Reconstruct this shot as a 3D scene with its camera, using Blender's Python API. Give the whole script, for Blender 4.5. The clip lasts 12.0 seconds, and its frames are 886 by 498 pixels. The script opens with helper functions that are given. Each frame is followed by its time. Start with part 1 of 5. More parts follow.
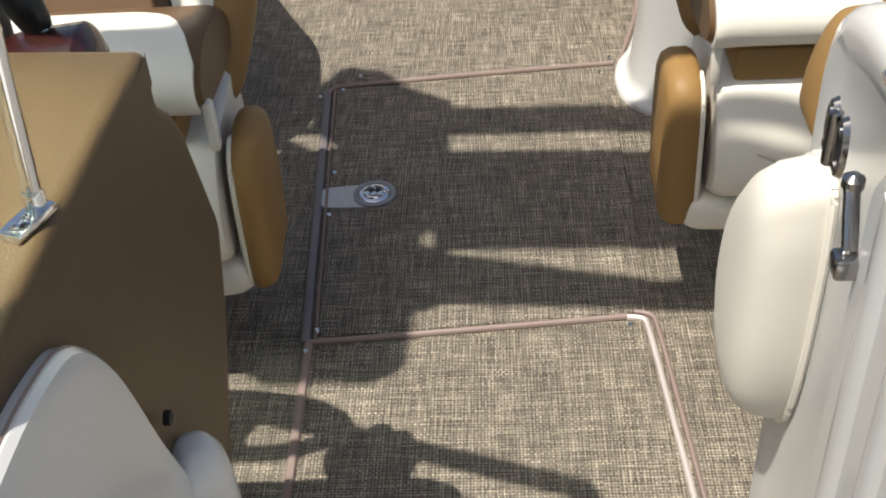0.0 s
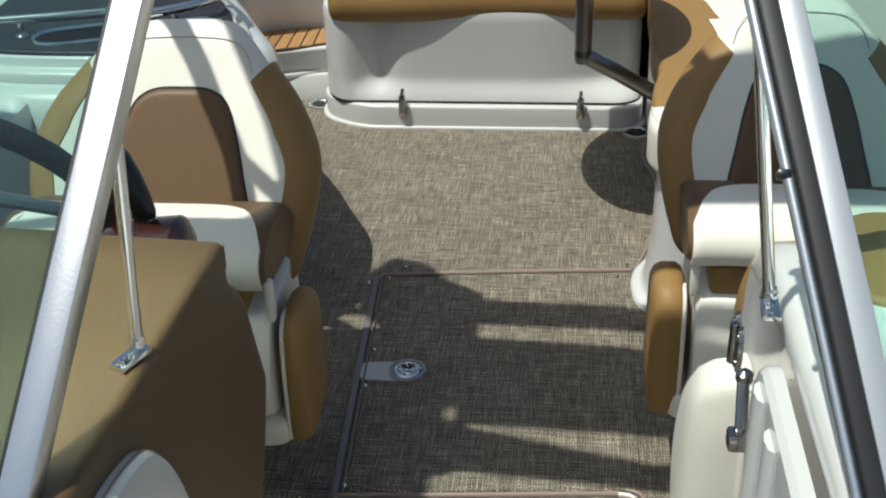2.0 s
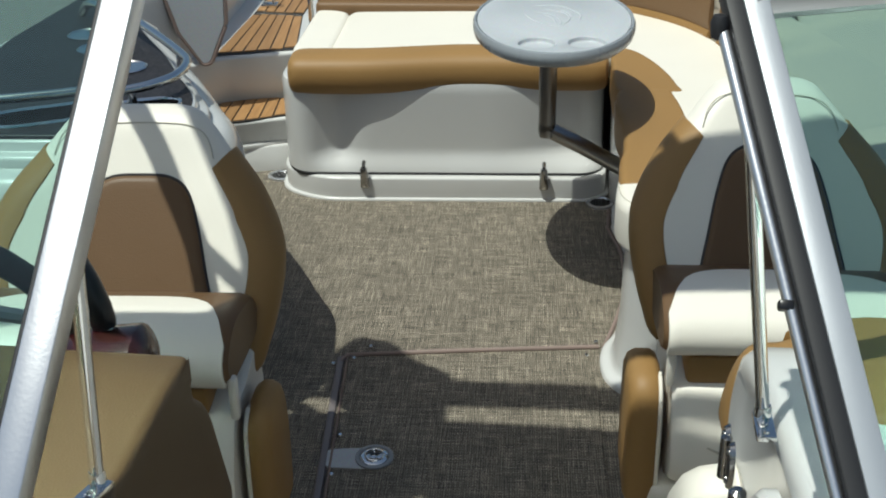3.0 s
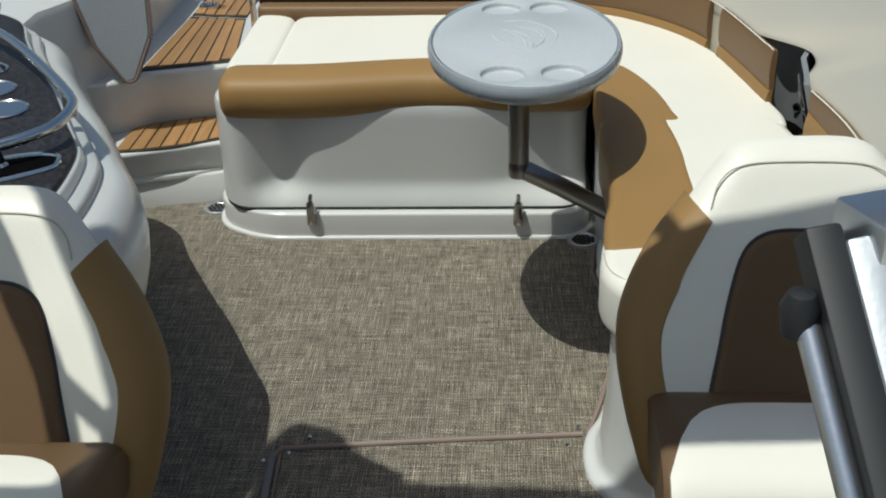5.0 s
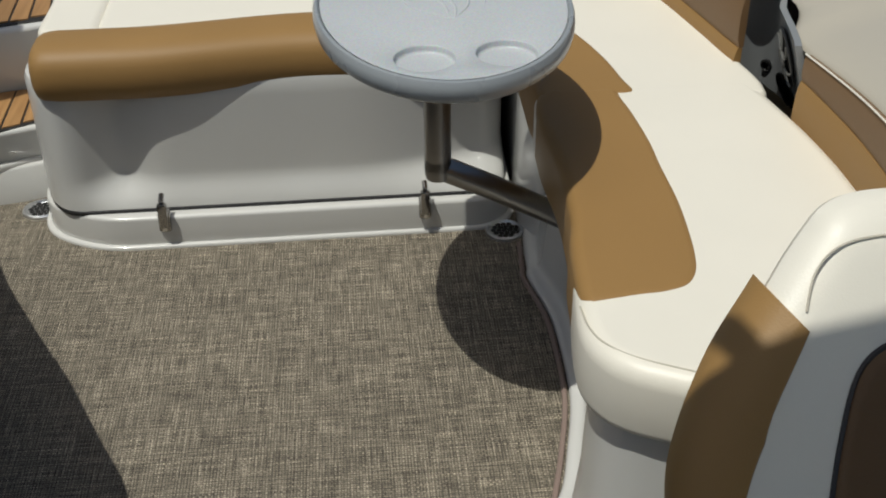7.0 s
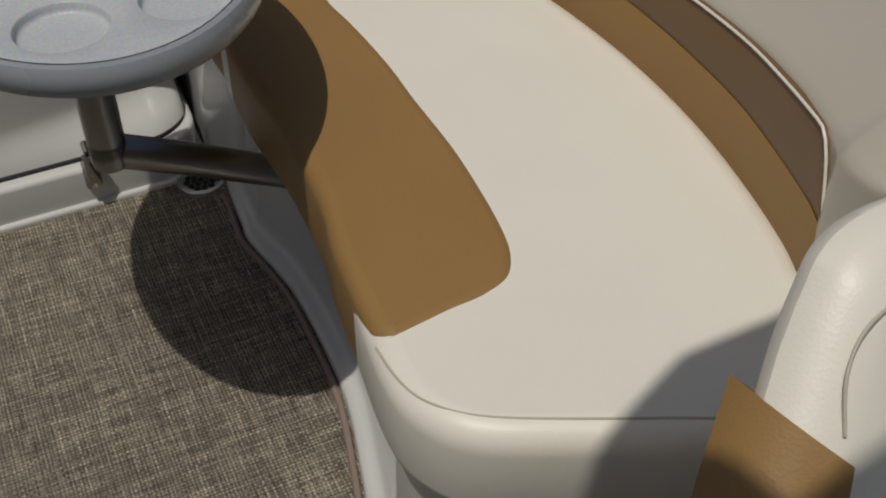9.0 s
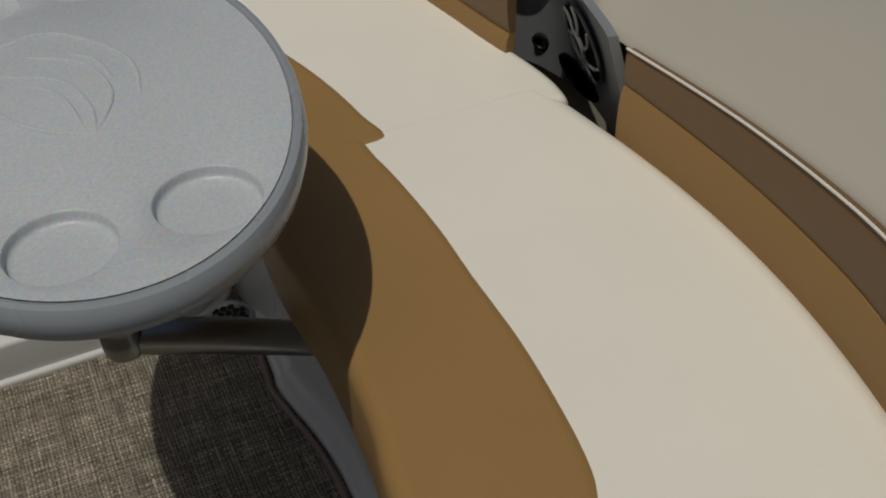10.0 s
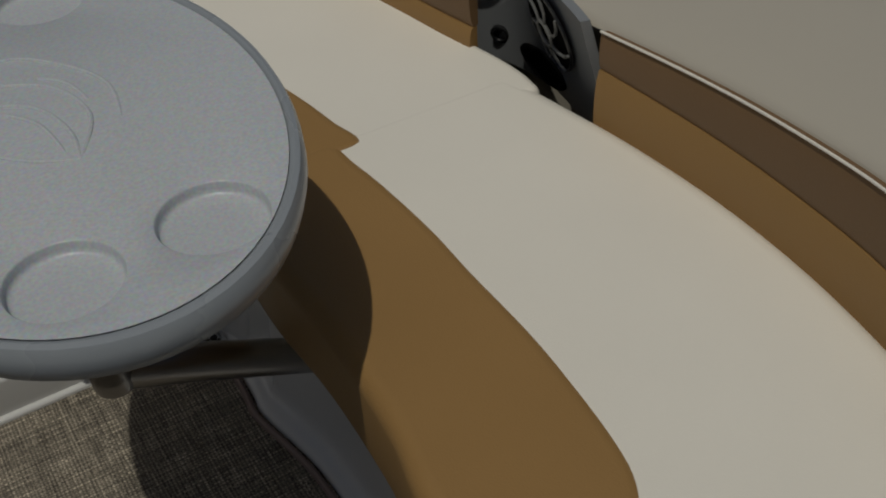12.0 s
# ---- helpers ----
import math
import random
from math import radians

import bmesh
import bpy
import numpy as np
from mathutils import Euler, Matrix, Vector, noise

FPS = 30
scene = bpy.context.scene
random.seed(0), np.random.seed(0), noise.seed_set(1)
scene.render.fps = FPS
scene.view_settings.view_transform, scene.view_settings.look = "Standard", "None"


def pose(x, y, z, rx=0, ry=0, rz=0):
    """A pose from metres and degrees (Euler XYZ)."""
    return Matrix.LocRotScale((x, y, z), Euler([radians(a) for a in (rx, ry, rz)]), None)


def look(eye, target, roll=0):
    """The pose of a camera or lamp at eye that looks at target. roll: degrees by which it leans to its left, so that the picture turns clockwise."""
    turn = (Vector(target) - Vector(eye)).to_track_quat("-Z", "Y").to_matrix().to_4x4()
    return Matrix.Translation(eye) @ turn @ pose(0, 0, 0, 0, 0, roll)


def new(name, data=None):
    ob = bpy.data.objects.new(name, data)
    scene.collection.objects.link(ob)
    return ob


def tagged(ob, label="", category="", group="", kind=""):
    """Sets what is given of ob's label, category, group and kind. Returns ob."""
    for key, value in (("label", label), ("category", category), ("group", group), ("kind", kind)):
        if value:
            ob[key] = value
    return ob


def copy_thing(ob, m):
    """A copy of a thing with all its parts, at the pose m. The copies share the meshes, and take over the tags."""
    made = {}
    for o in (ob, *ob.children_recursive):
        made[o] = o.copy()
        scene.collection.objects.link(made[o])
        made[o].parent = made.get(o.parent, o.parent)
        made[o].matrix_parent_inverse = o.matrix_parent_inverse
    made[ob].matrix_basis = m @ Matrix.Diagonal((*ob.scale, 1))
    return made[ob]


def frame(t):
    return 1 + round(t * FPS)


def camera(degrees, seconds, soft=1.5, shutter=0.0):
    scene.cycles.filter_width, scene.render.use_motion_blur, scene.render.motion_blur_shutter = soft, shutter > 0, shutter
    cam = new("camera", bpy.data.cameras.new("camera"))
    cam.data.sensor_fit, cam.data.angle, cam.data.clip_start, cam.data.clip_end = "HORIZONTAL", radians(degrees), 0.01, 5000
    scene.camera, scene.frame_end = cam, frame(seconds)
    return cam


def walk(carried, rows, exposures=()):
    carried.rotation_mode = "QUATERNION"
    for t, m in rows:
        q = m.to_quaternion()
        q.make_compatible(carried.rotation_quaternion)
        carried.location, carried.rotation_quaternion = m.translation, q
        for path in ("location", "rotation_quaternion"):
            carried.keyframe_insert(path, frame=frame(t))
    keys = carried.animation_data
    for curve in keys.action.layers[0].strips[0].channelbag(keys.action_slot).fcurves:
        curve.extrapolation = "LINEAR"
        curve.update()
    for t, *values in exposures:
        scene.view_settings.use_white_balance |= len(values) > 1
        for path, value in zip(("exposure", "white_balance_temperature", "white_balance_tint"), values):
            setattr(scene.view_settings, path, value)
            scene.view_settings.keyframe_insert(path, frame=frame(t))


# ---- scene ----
cam = camera(42.0, 12.0, soft=2.0)
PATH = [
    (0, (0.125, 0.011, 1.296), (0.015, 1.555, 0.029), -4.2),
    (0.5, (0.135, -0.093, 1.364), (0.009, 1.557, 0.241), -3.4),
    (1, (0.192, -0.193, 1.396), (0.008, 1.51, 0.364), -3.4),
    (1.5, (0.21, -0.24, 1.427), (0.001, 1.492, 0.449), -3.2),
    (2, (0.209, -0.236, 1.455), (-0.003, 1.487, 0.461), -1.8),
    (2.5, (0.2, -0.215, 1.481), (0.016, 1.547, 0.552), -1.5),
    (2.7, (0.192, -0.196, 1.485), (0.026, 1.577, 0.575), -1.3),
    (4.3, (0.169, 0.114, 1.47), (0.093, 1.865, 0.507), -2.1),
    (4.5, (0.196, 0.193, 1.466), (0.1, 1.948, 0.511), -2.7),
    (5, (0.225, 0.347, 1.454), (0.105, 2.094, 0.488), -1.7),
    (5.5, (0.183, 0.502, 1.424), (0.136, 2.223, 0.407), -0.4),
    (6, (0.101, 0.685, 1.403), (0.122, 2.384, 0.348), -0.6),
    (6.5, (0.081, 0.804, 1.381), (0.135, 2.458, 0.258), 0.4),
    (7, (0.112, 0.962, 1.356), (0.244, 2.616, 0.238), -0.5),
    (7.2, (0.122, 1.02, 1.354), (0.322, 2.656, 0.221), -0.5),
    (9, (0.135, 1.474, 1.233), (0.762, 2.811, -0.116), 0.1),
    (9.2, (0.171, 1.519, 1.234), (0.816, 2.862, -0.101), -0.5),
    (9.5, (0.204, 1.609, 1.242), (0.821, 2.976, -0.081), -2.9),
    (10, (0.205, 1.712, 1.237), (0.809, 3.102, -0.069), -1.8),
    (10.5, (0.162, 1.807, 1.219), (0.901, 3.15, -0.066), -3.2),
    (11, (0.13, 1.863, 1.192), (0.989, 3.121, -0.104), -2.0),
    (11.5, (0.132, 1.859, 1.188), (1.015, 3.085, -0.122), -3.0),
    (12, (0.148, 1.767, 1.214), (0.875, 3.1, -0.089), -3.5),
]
EXPOSURES = [(0.0, 0.58, 6600, 9), (1.0, 0.31, 6400, 6), (1.5, 0.21, 6250, 3), (2.5, 0.07, 6150, 0), (4.5, -0.3, 6000, -1), (5.5, -0.11, 6180, 2), (6.5, -0.36, 6300, 3), (7.2, -0.45, 6400, 5), (9.0, -0.96, 6540, 8), (10.5, -1.17, 6520, 6), (11.5, -1.32, 6480, 6), (12.0, -1.55, 6450, 6)]
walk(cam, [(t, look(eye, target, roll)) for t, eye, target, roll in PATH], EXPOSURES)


from mathutils import geometry
# ---- world, sun, exposure ----
world = bpy.data.worlds.new("world")
scene.world = world
world.use_nodes = True
wn = world.node_tree.nodes
sky = wn.new("ShaderNodeTexSky")
sky.sky_type = "NISHITA"
sky.sun_disc = False
sky.dust_density = 3.0
sky.sun_elevation = radians(69.4)
sky.sun_rotation = radians(231.4)
world.node_tree.links.new(sky.outputs[0], wn["Background"].inputs[0])
wn["Background"].inputs[1].default_value = 0.078

sun = new("sun", bpy.data.lights.new("sun", "SUN"))
sun.data.energy = 4.0
sun.data.angle = radians(0.55)
sun.data.color = (1.0, 0.95, 0.87)
sun.matrix_world = look((-0.294 * 10, -0.235 * 10, 10), (0, 0, 0))


# ---- materials ----
def mat(name, color, rough=0.5, metal=0.0, spec=0.5, grain=(), bump=None, mix=0.12, coat=0.0):
    """A surface with large soft variation and fine grain. grain: (scale, strength) of the fine noise."""
    m = bpy.data.materials.new(name)
    m.use_nodes = True
    nt = m.node_tree
    b = nt.nodes["Principled BSDF"]
    b.inputs["Roughness"].default_value = rough
    b.inputs["Metallic"].default_value = metal
    b.inputs["Specular IOR Level"].default_value = spec
    b.inputs["Coat Weight"].default_value = coat
    b.inputs["Coat Roughness"].default_value = 0.08
    co = nt.nodes.new("ShaderNodeTexCoord")
    big = nt.nodes.new("ShaderNodeTexNoise")
    big.inputs["Scale"].default_value = 7.0
    big.inputs["Detail"].default_value = 4.0
    nt.links.new(co.outputs["Object"], big.inputs["Vector"])
    ramp = nt.nodes.new("ShaderNodeMix")
    ramp.data_type = "RGBA"
    ramp.inputs[6].default_value = (*[c * (1 - mix) for c in color], 1)
    ramp.inputs[7].default_value = (*[min(1, c * (1 + mix)) for c in color], 1)
    nt.links.new(big.outputs["Fac"], ramp.inputs["Factor"])
    last = ramp.outputs[2]
    if grain:
        fine = nt.nodes.new("ShaderNodeTexNoise")
        fine.inputs["Scale"].default_value = grain[0]
        fine.inputs["Detail"].default_value = 3.0
        nt.links.new(co.outputs["Object"], fine.inputs["Vector"])
        ov = nt.nodes.new("ShaderNodeMix")
        ov.data_type, ov.blend_type = "RGBA", "OVERLAY"
        ov.inputs["Factor"].default_value = grain[1]
        nt.links.new(last, ov.inputs[6])
        nt.links.new(fine.outputs["Color"], ov.inputs[7])
        last = ov.outputs[2]
    nt.links.new(last, b.inputs["Base Color"])
    if bump:
        n = nt.nodes.new("ShaderNodeTexVoronoi" if bump[2] == "v" else "ShaderNodeTexNoise")
        n.inputs["Scale"].default_value = bump[0]
        nt.links.new(co.outputs["Object"], n.inputs["Vector"])
        bp = nt.nodes.new("ShaderNodeBump")
        bp.inputs["Strength"].default_value = bump[1]
        bp.inputs["Distance"].default_value = 0.001
        nt.links.new(n.outputs[0], bp.inputs["Height"])
        nt.links.new(bp.outputs[0], b.inputs["Normal"])
    # gloss varies a little
    rr = nt.nodes.new("ShaderNodeMapRange")
    rr.inputs["To Min"].default_value = rough * 0.85
    rr.inputs["To Max"].default_value = min(1, rough * 1.15)
    nt.links.new(big.outputs["Fac"], rr.inputs["Value"])
    nt.links.new(rr.outputs[0], b.inputs["Roughness"])
    return m


CREAM = mat("cream_vinyl", (0.79, 0.75, 0.66), 0.42, bump=(420, 0.12, "v"), mix=0.03)
TAN = mat("tan_vinyl", (0.292, 0.170, 0.060), 0.52, spec=0.32, bump=(420, 0.18, "v"), mix=0.06)
BROWN = mat("brown_vinyl", (0.182, 0.108, 0.052), 0.48, spec=0.3, bump=(420, 0.18, "v"), mix=0.06)
SEAT_BROWN = mat("dark_brown_vinyl", (0.128, 0.074, 0.035), 0.46, spec=0.3, bump=(420, 0.18, "v"), mix=0.06)
BLACK_VINYL = mat("black_vinyl", (0.02, 0.018, 0.018), 0.4, bump=(420, 0.3, "v"))
GEL = mat("white_gelcoat", (0.60, 0.597, 0.58), 0.22, mix=0.02, coat=0.4, bump=(60, 0.03, "n"))
DECK = mat("cream_gelcoat", (0.45, 0.412, 0.342), 0.3, mix=0.02, coat=0.3, bump=(60, 0.03, "n"))
CHROME = mat("chrome", (0.75, 0.75, 0.74), 0.08, metal=1.0, mix=0.02)
# chrome darkened in its base colour to stand for reflected dark surroundings
DARK_REFLECT_CHROME = mat("chrome_dark_reflection", (0.36, 0.35, 0.34), 0.18, metal=1.0, mix=0.08)
ALU = mat("anodised_aluminium", (0.72, 0.73, 0.75), 0.32, metal=1.0, mix=0.03, bump=(300, 0.1, "n"))
SATIN = mat("satin_aluminium", (0.44, 0.46, 0.49), 0.42, metal=0.45, mix=0.03, bump=(300, 0.1, "n"))
GREYPIPE = mat("brushed_pipe", (0.30, 0.29, 0.28), 0.32, metal=1.0, mix=0.05, bump=(250, 0.12, "n"))
RUBBER = mat("black_rubber", (0.015, 0.015, 0.017), 0.55)
MATT_BLACK = mat("matt_black_fabric", (0.002, 0.002, 0.0022), 0.8, spec=0.03)
BLACK = mat("black_plastic", (0.012, 0.012, 0.013), 0.3)
HELM_VINYL = mat("bronze_vinyl", (0.090, 0.054, 0.022), 0.48, bump=(420, 0.18, "v"), mix=0.06)
SPEAKER = mat("dark_grey_plastic", (0.22, 0.228, 0.235), 0.3, mix=0.05)
GRILLE = mat("grey_grille_plastic", (0.13, 0.13, 0.125), 0.35, mix=0.05)
BRIGHT = mat("pale_channel", (0.62, 0.55, 0.52), 0.35, metal=0.3, mix=0.05)
TABLETOP = mat("grey_speckled_table", (0.47, 0.49, 0.51), 0.38, grain=(330, 0.35), mix=0.03)
TABLERIM = mat("grey_table_rim", (0.27, 0.29, 0.31), 0.28, mix=0.03)
BINDING = mat("taupe_binding", (0.25, 0.185, 0.16), 0.55, mix=0.08, bump=(300, 0.3, "n"))
CHANNEL = mat("grey_channel", (0.20, 0.175, 0.17), 0.4, metal=0.25, mix=0.06)
BURL = mat("red_burl", (0.034, 0.008, 0.007), 0.22, grain=(28, 0.9), mix=0.6, coat=0.35)
CAULK = mat("black_caulk", (0.02, 0.018, 0.016), 0.6)
ASPHALT = mat("asphalt", (0.16, 0.16, 0.15), 0.9, grain=(60, 0.6), mix=0.15)
HULL = mat("hull_gelcoat", (0.55, 0.48, 0.38), 0.2, mix=0.02, coat=0.5)
STITCH = mat("stitch_thread", (0.50, 0.46, 0.38), 0.7)


def carpet_material():
    """Woven vinyl: threads along both axes, each with its own tone, over and under one another."""
    m = bpy.data.materials.new("woven_vinyl")
    m.use_nodes = True
    nt = m.node_tree
    L = nt.links.new
    b = nt.nodes["Principled BSDF"]
    b.inputs["Roughness"].default_value = 0.62
    b.inputs["Specular IOR Level"].default_value = 0.35
    co = nt.nodes.new("ShaderNodeTexCoord")

    def streaks(scale, tint):
        mp = nt.nodes.new("ShaderNodeMapping")
        mp.inputs["Scale"].default_value = scale
        L(co.outputs["Object"], mp.inputs["Vector"])
        n = nt.nodes.new("ShaderNodeTexNoise")
        n.inputs["Scale"].default_value = 1.0
        n.inputs["Detail"].default_value = 2.5
        n.inputs["Roughness"].default_value = 0.6
        L(mp.outputs[0], n.inputs["Vector"])
        r = nt.nodes.new("ShaderNodeValToRGB")
        r.color_ramp.elements[0].position, r.color_ramp.elements[1].position = 0.34, 0.68
        r.color_ramp.elements[0].color = (0.056, 0.047, 0.036, 1)
        r.color_ramp.elements[1].color = tint
        e = r.color_ramp.elements.new(0.5)
        e.color = (0.150, 0.130, 0.100, 1)
        L(n.outputs["Fac"], r.inputs["Fac"])
        return r.outputs[0]

    across = streaks((15, 250, 1), (0.372, 0.322, 0.246, 1))
    along = streaks((250, 15, 1), (0.335, 0.296, 0.232, 1))
    # the basket pattern: over or under
    waves = []
    for axis, scale in (("X", 62.0), ("Y", 62.0)):
        w = nt.nodes.new("ShaderNodeTexWave")
        w.bands_direction = axis
        w.inputs["Scale"].default_value = scale
        w.inputs["Distortion"].default_value = 0.6
        w.inputs["Detail"].default_value = 1.0
        L(co.outputs["Object"], w.inputs["Vector"])
        waves.append(w.outputs["Fac"])
    chk = nt.nodes.new("ShaderNodeTexChecker")
    chk.inputs["Scale"].default_value = 210.0
    L(co.outputs["Object"], chk.inputs["Vector"])
    mx = nt.nodes.new("ShaderNodeMix")
    mx.data_type = "RGBA"
    L(chk.outputs["Fac"], mx.inputs["Factor"])
    L(across, mx.inputs[6])
    L(along, mx.inputs[7])
    blot = nt.nodes.new("ShaderNodeTexNoise")
    blot.inputs["Scale"].default_value = 5.0
    blot.inputs["Detail"].default_value = 5.0
    L(co.outputs["Object"], blot.inputs["Vector"])
    val = nt.nodes.new("ShaderNodeMapRange")
    val.inputs["To Min"].default_value, val.inputs["To Max"].default_value = 0.78, 1.22
    L(blot.outputs["Fac"], val.inputs["Value"])
    mul = nt.nodes.new("ShaderNodeMix")
    mul.data_type, mul.blend_type = "RGBA", "MULTIPLY"
    mul.inputs["Factor"].default_value = 1.0
    L(mx.outputs[2], mul.inputs[6])
    L(val.outputs[0], mul.inputs[7])
    slub = mul.outputs[2]
    for scale in ((7, 75, 1), (75, 7, 1)):
        mp = nt.nodes.new("ShaderNodeMapping")
        mp.inputs["Scale"].default_value = scale
        mp.inputs["Location"].default_value = (3.7, 1.3, 0)
        L(co.outputs["Object"], mp.inputs["Vector"])
        ns = nt.nodes.new("ShaderNodeTexNoise")
        ns.inputs["Scale"].default_value = 1.0
        ns.inputs["Detail"].default_value = 3.0
        L(mp.outputs[0], ns.inputs["Vector"])
        rg = nt.nodes.new("ShaderNodeMapRange")
        rg.inputs["From Min"].default_value, rg.inputs["From Max"].default_value = 0.3, 0.7
        rg.inputs["To Min"].default_value, rg.inputs["To Max"].default_value = 0.86, 1.18
        L(ns.outputs["Fac"], rg.inputs["Value"])
        tone = nt.nodes.new("ShaderNodeMix")
        tone.data_type, tone.blend_type = "RGBA", "MULTIPLY"
        tone.inputs["Factor"].default_value = 1.0
        L(slub, tone.inputs[6])
        L(rg.outputs[0], tone.inputs[7])
        slub = tone.outputs[2]
    add = nt.nodes.new("ShaderNodeMath")
    add.operation = "MULTIPLY"
    L(waves[0], add.inputs[0])
    L(waves[1], add.inputs[1])
    bead = nt.nodes.new("ShaderNodeMapRange")
    bead.inputs["From Max"].default_value = 0.7
    bead.inputs["To Min"].default_value, bead.inputs["To Max"].default_value = 0.72, 1.72
    L(add.outputs[0], bead.inputs["Value"])
    weave = nt.nodes.new("ShaderNodeMix")
    weave.data_type, weave.blend_type = "RGBA", "MULTIPLY"
    weave.clamp_result = False
    weave.inputs["Factor"].default_value = 1.0
    L(slub, weave.inputs[6])
    L(bead.outputs[0], weave.inputs[7])
    L(weave.outputs[2], b.inputs["Base Color"])
    bp = nt.nodes.new("ShaderNodeBump")
    bp.inputs["Strength"].default_value = 0.7
    bp.inputs["Distance"].default_value = 0.0015
    L(add.outputs[0], bp.inputs["Height"])
    L(bp.outputs[0], b.inputs["Normal"])
    return m


CARPET = carpet_material()


def teak_material():
    m = mat("teak_planks", (0.40, 0.19, 0.06), 0.5, mix=0.2, bump=(200, 0.2, "n"))
    nt = m.node_tree
    co = nt.nodes.new("ShaderNodeTexCoord")
    mp = nt.nodes.new("ShaderNodeMapping")
    mp.inputs["Scale"].default_value = (90, 6, 6)
    nt.links.new(co.outputs["Object"], mp.inputs["Vector"])
    n = nt.nodes.new("ShaderNodeTexNoise")
    n.inputs["Scale"].default_value = 1.0
    n.inputs["Detail"].default_value = 4.0
    nt.links.new(mp.outputs[0], n.inputs["Vector"])
    r = nt.nodes.new("ShaderNodeValToRGB")
    r.color_ramp.elements[0].color = (0.23, 0.115, 0.042, 1)
    r.color_ramp.elements[1].color = (0.44, 0.255, 0.105, 1)
    nt.links.new(n.outputs["Fac"], r.inputs["Fac"])
    info = nt.nodes.new("ShaderNodeObjectInfo")
    hsv = nt.nodes.new("ShaderNodeHueSaturation")
    rng = nt.nodes.new("ShaderNodeMapRange")
    rng.inputs["To Min"].default_value, rng.inputs["To Max"].default_value = 0.82, 1.15
    nt.links.new(info.outputs["Random"], rng.inputs["Value"])
    nt.links.new(rng.outputs[0], hsv.inputs["Value"])
    nt.links.new(r.outputs[0], hsv.inputs["Color"])
    nt.links.new(hsv.outputs[0], nt.nodes["Principled BSDF"].inputs["Base Color"])
    return m


TEAK = teak_material()


def granite_material():
    m = mat("dark_granite", (0.03, 0.028, 0.03), 0.4, spec=0.25)
    nt = m.node_tree
    co = nt.nodes.new("ShaderNodeTexCoord")
    v = nt.nodes.new("ShaderNodeTexNoise")
    v.inputs["Scale"].default_value = 130.0
    v.inputs["Detail"].default_value = 4.0
    nt.links.new(co.outputs["Object"], v.inputs["Vector"])
    r = nt.nodes.new("ShaderNodeValToRGB")
    r.color_ramp.elements[0].position, r.color_ramp.elements[1].position = 0.42, 0.72
    r.color_ramp.elements[0].color = (0.012, 0.011, 0.013, 1)
    r.color_ramp.elements[1].color = (0.05, 0.045, 0.046, 1)
    nt.links.new(v.outputs["Fac"], r.inputs["Fac"])
    nt.links.new(r.outputs[0], nt.nodes["Principled BSDF"].inputs["Base Color"])
    return m


GRANITE = granite_material()


def glass_material():
    m = bpy.data.materials.new("tinted_glass")
    m.use_nodes = True
    b = m.node_tree.nodes["Principled BSDF"]
    b.inputs["Base Color"].default_value = (0.52, 0.75, 0.70, 1)
    b.inputs["Roughness"].default_value = 0.0
    b.inputs["IOR"].default_value = 1.45
    b.inputs["Transmission Weight"].default_value = 1.0
    return m


GLASS = glass_material()


# ---- mesh helpers ----
def spline(ctrl, n=6, closed=True):
    """Points of a smooth curve through the control points."""
    pts = [Vector(p) for p in ctrl]
    out = []
    k = len(pts)
    for i in range(k if closed else k - 1):
        if closed:
            a, b, c, d = pts[i - 1], pts[i], pts[(i + 1) % k], pts[(i + 2) % k]
        else:
            a, b, c, d = pts[max(i - 1, 0)], pts[i], pts[i + 1], pts[min(i + 2, k - 1)]
        for j in range(n):
            t = j / n
            out.append(0.5 * (2 * b + (c - a) * t + (2 * a - 5 * b + 4 * c - d) * t * t + (3 * b - a - 3 * c + d) * t ** 3))
    if not closed:
        out.append(pts[-1])
    return out


def rounded(poly, r, n=5):
    """A polygon with its corners rounded off by r."""
    out = []
    k = len(poly)
    for i in range(k):
        p, a, b = Vector(poly[i]), Vector(poly[i - 1]), Vector(poly[(i + 1) % k])
        da, db = (a - p), (b - p)
        c = min(r, da.length * 0.45, db.length * 0.45)
        s, e = p + da.normalized() * c, p + db.normalized() * c
        for j in range(n + 1):
            t = j / n
            out.append((1 - t) ** 2 * s + 2 * t * (1 - t) * p + t * t * e)
    return out


def area(pts):
    return sum(pts[i - 1][0] * pts[i][1] - pts[i][0] * pts[i - 1][1] for i in range(len(pts))) / 2


def ccw(pts):
    pts = [Vector((p[0], p[1])) for p in pts]
    return pts if area(pts) > 0 else pts[::-1]


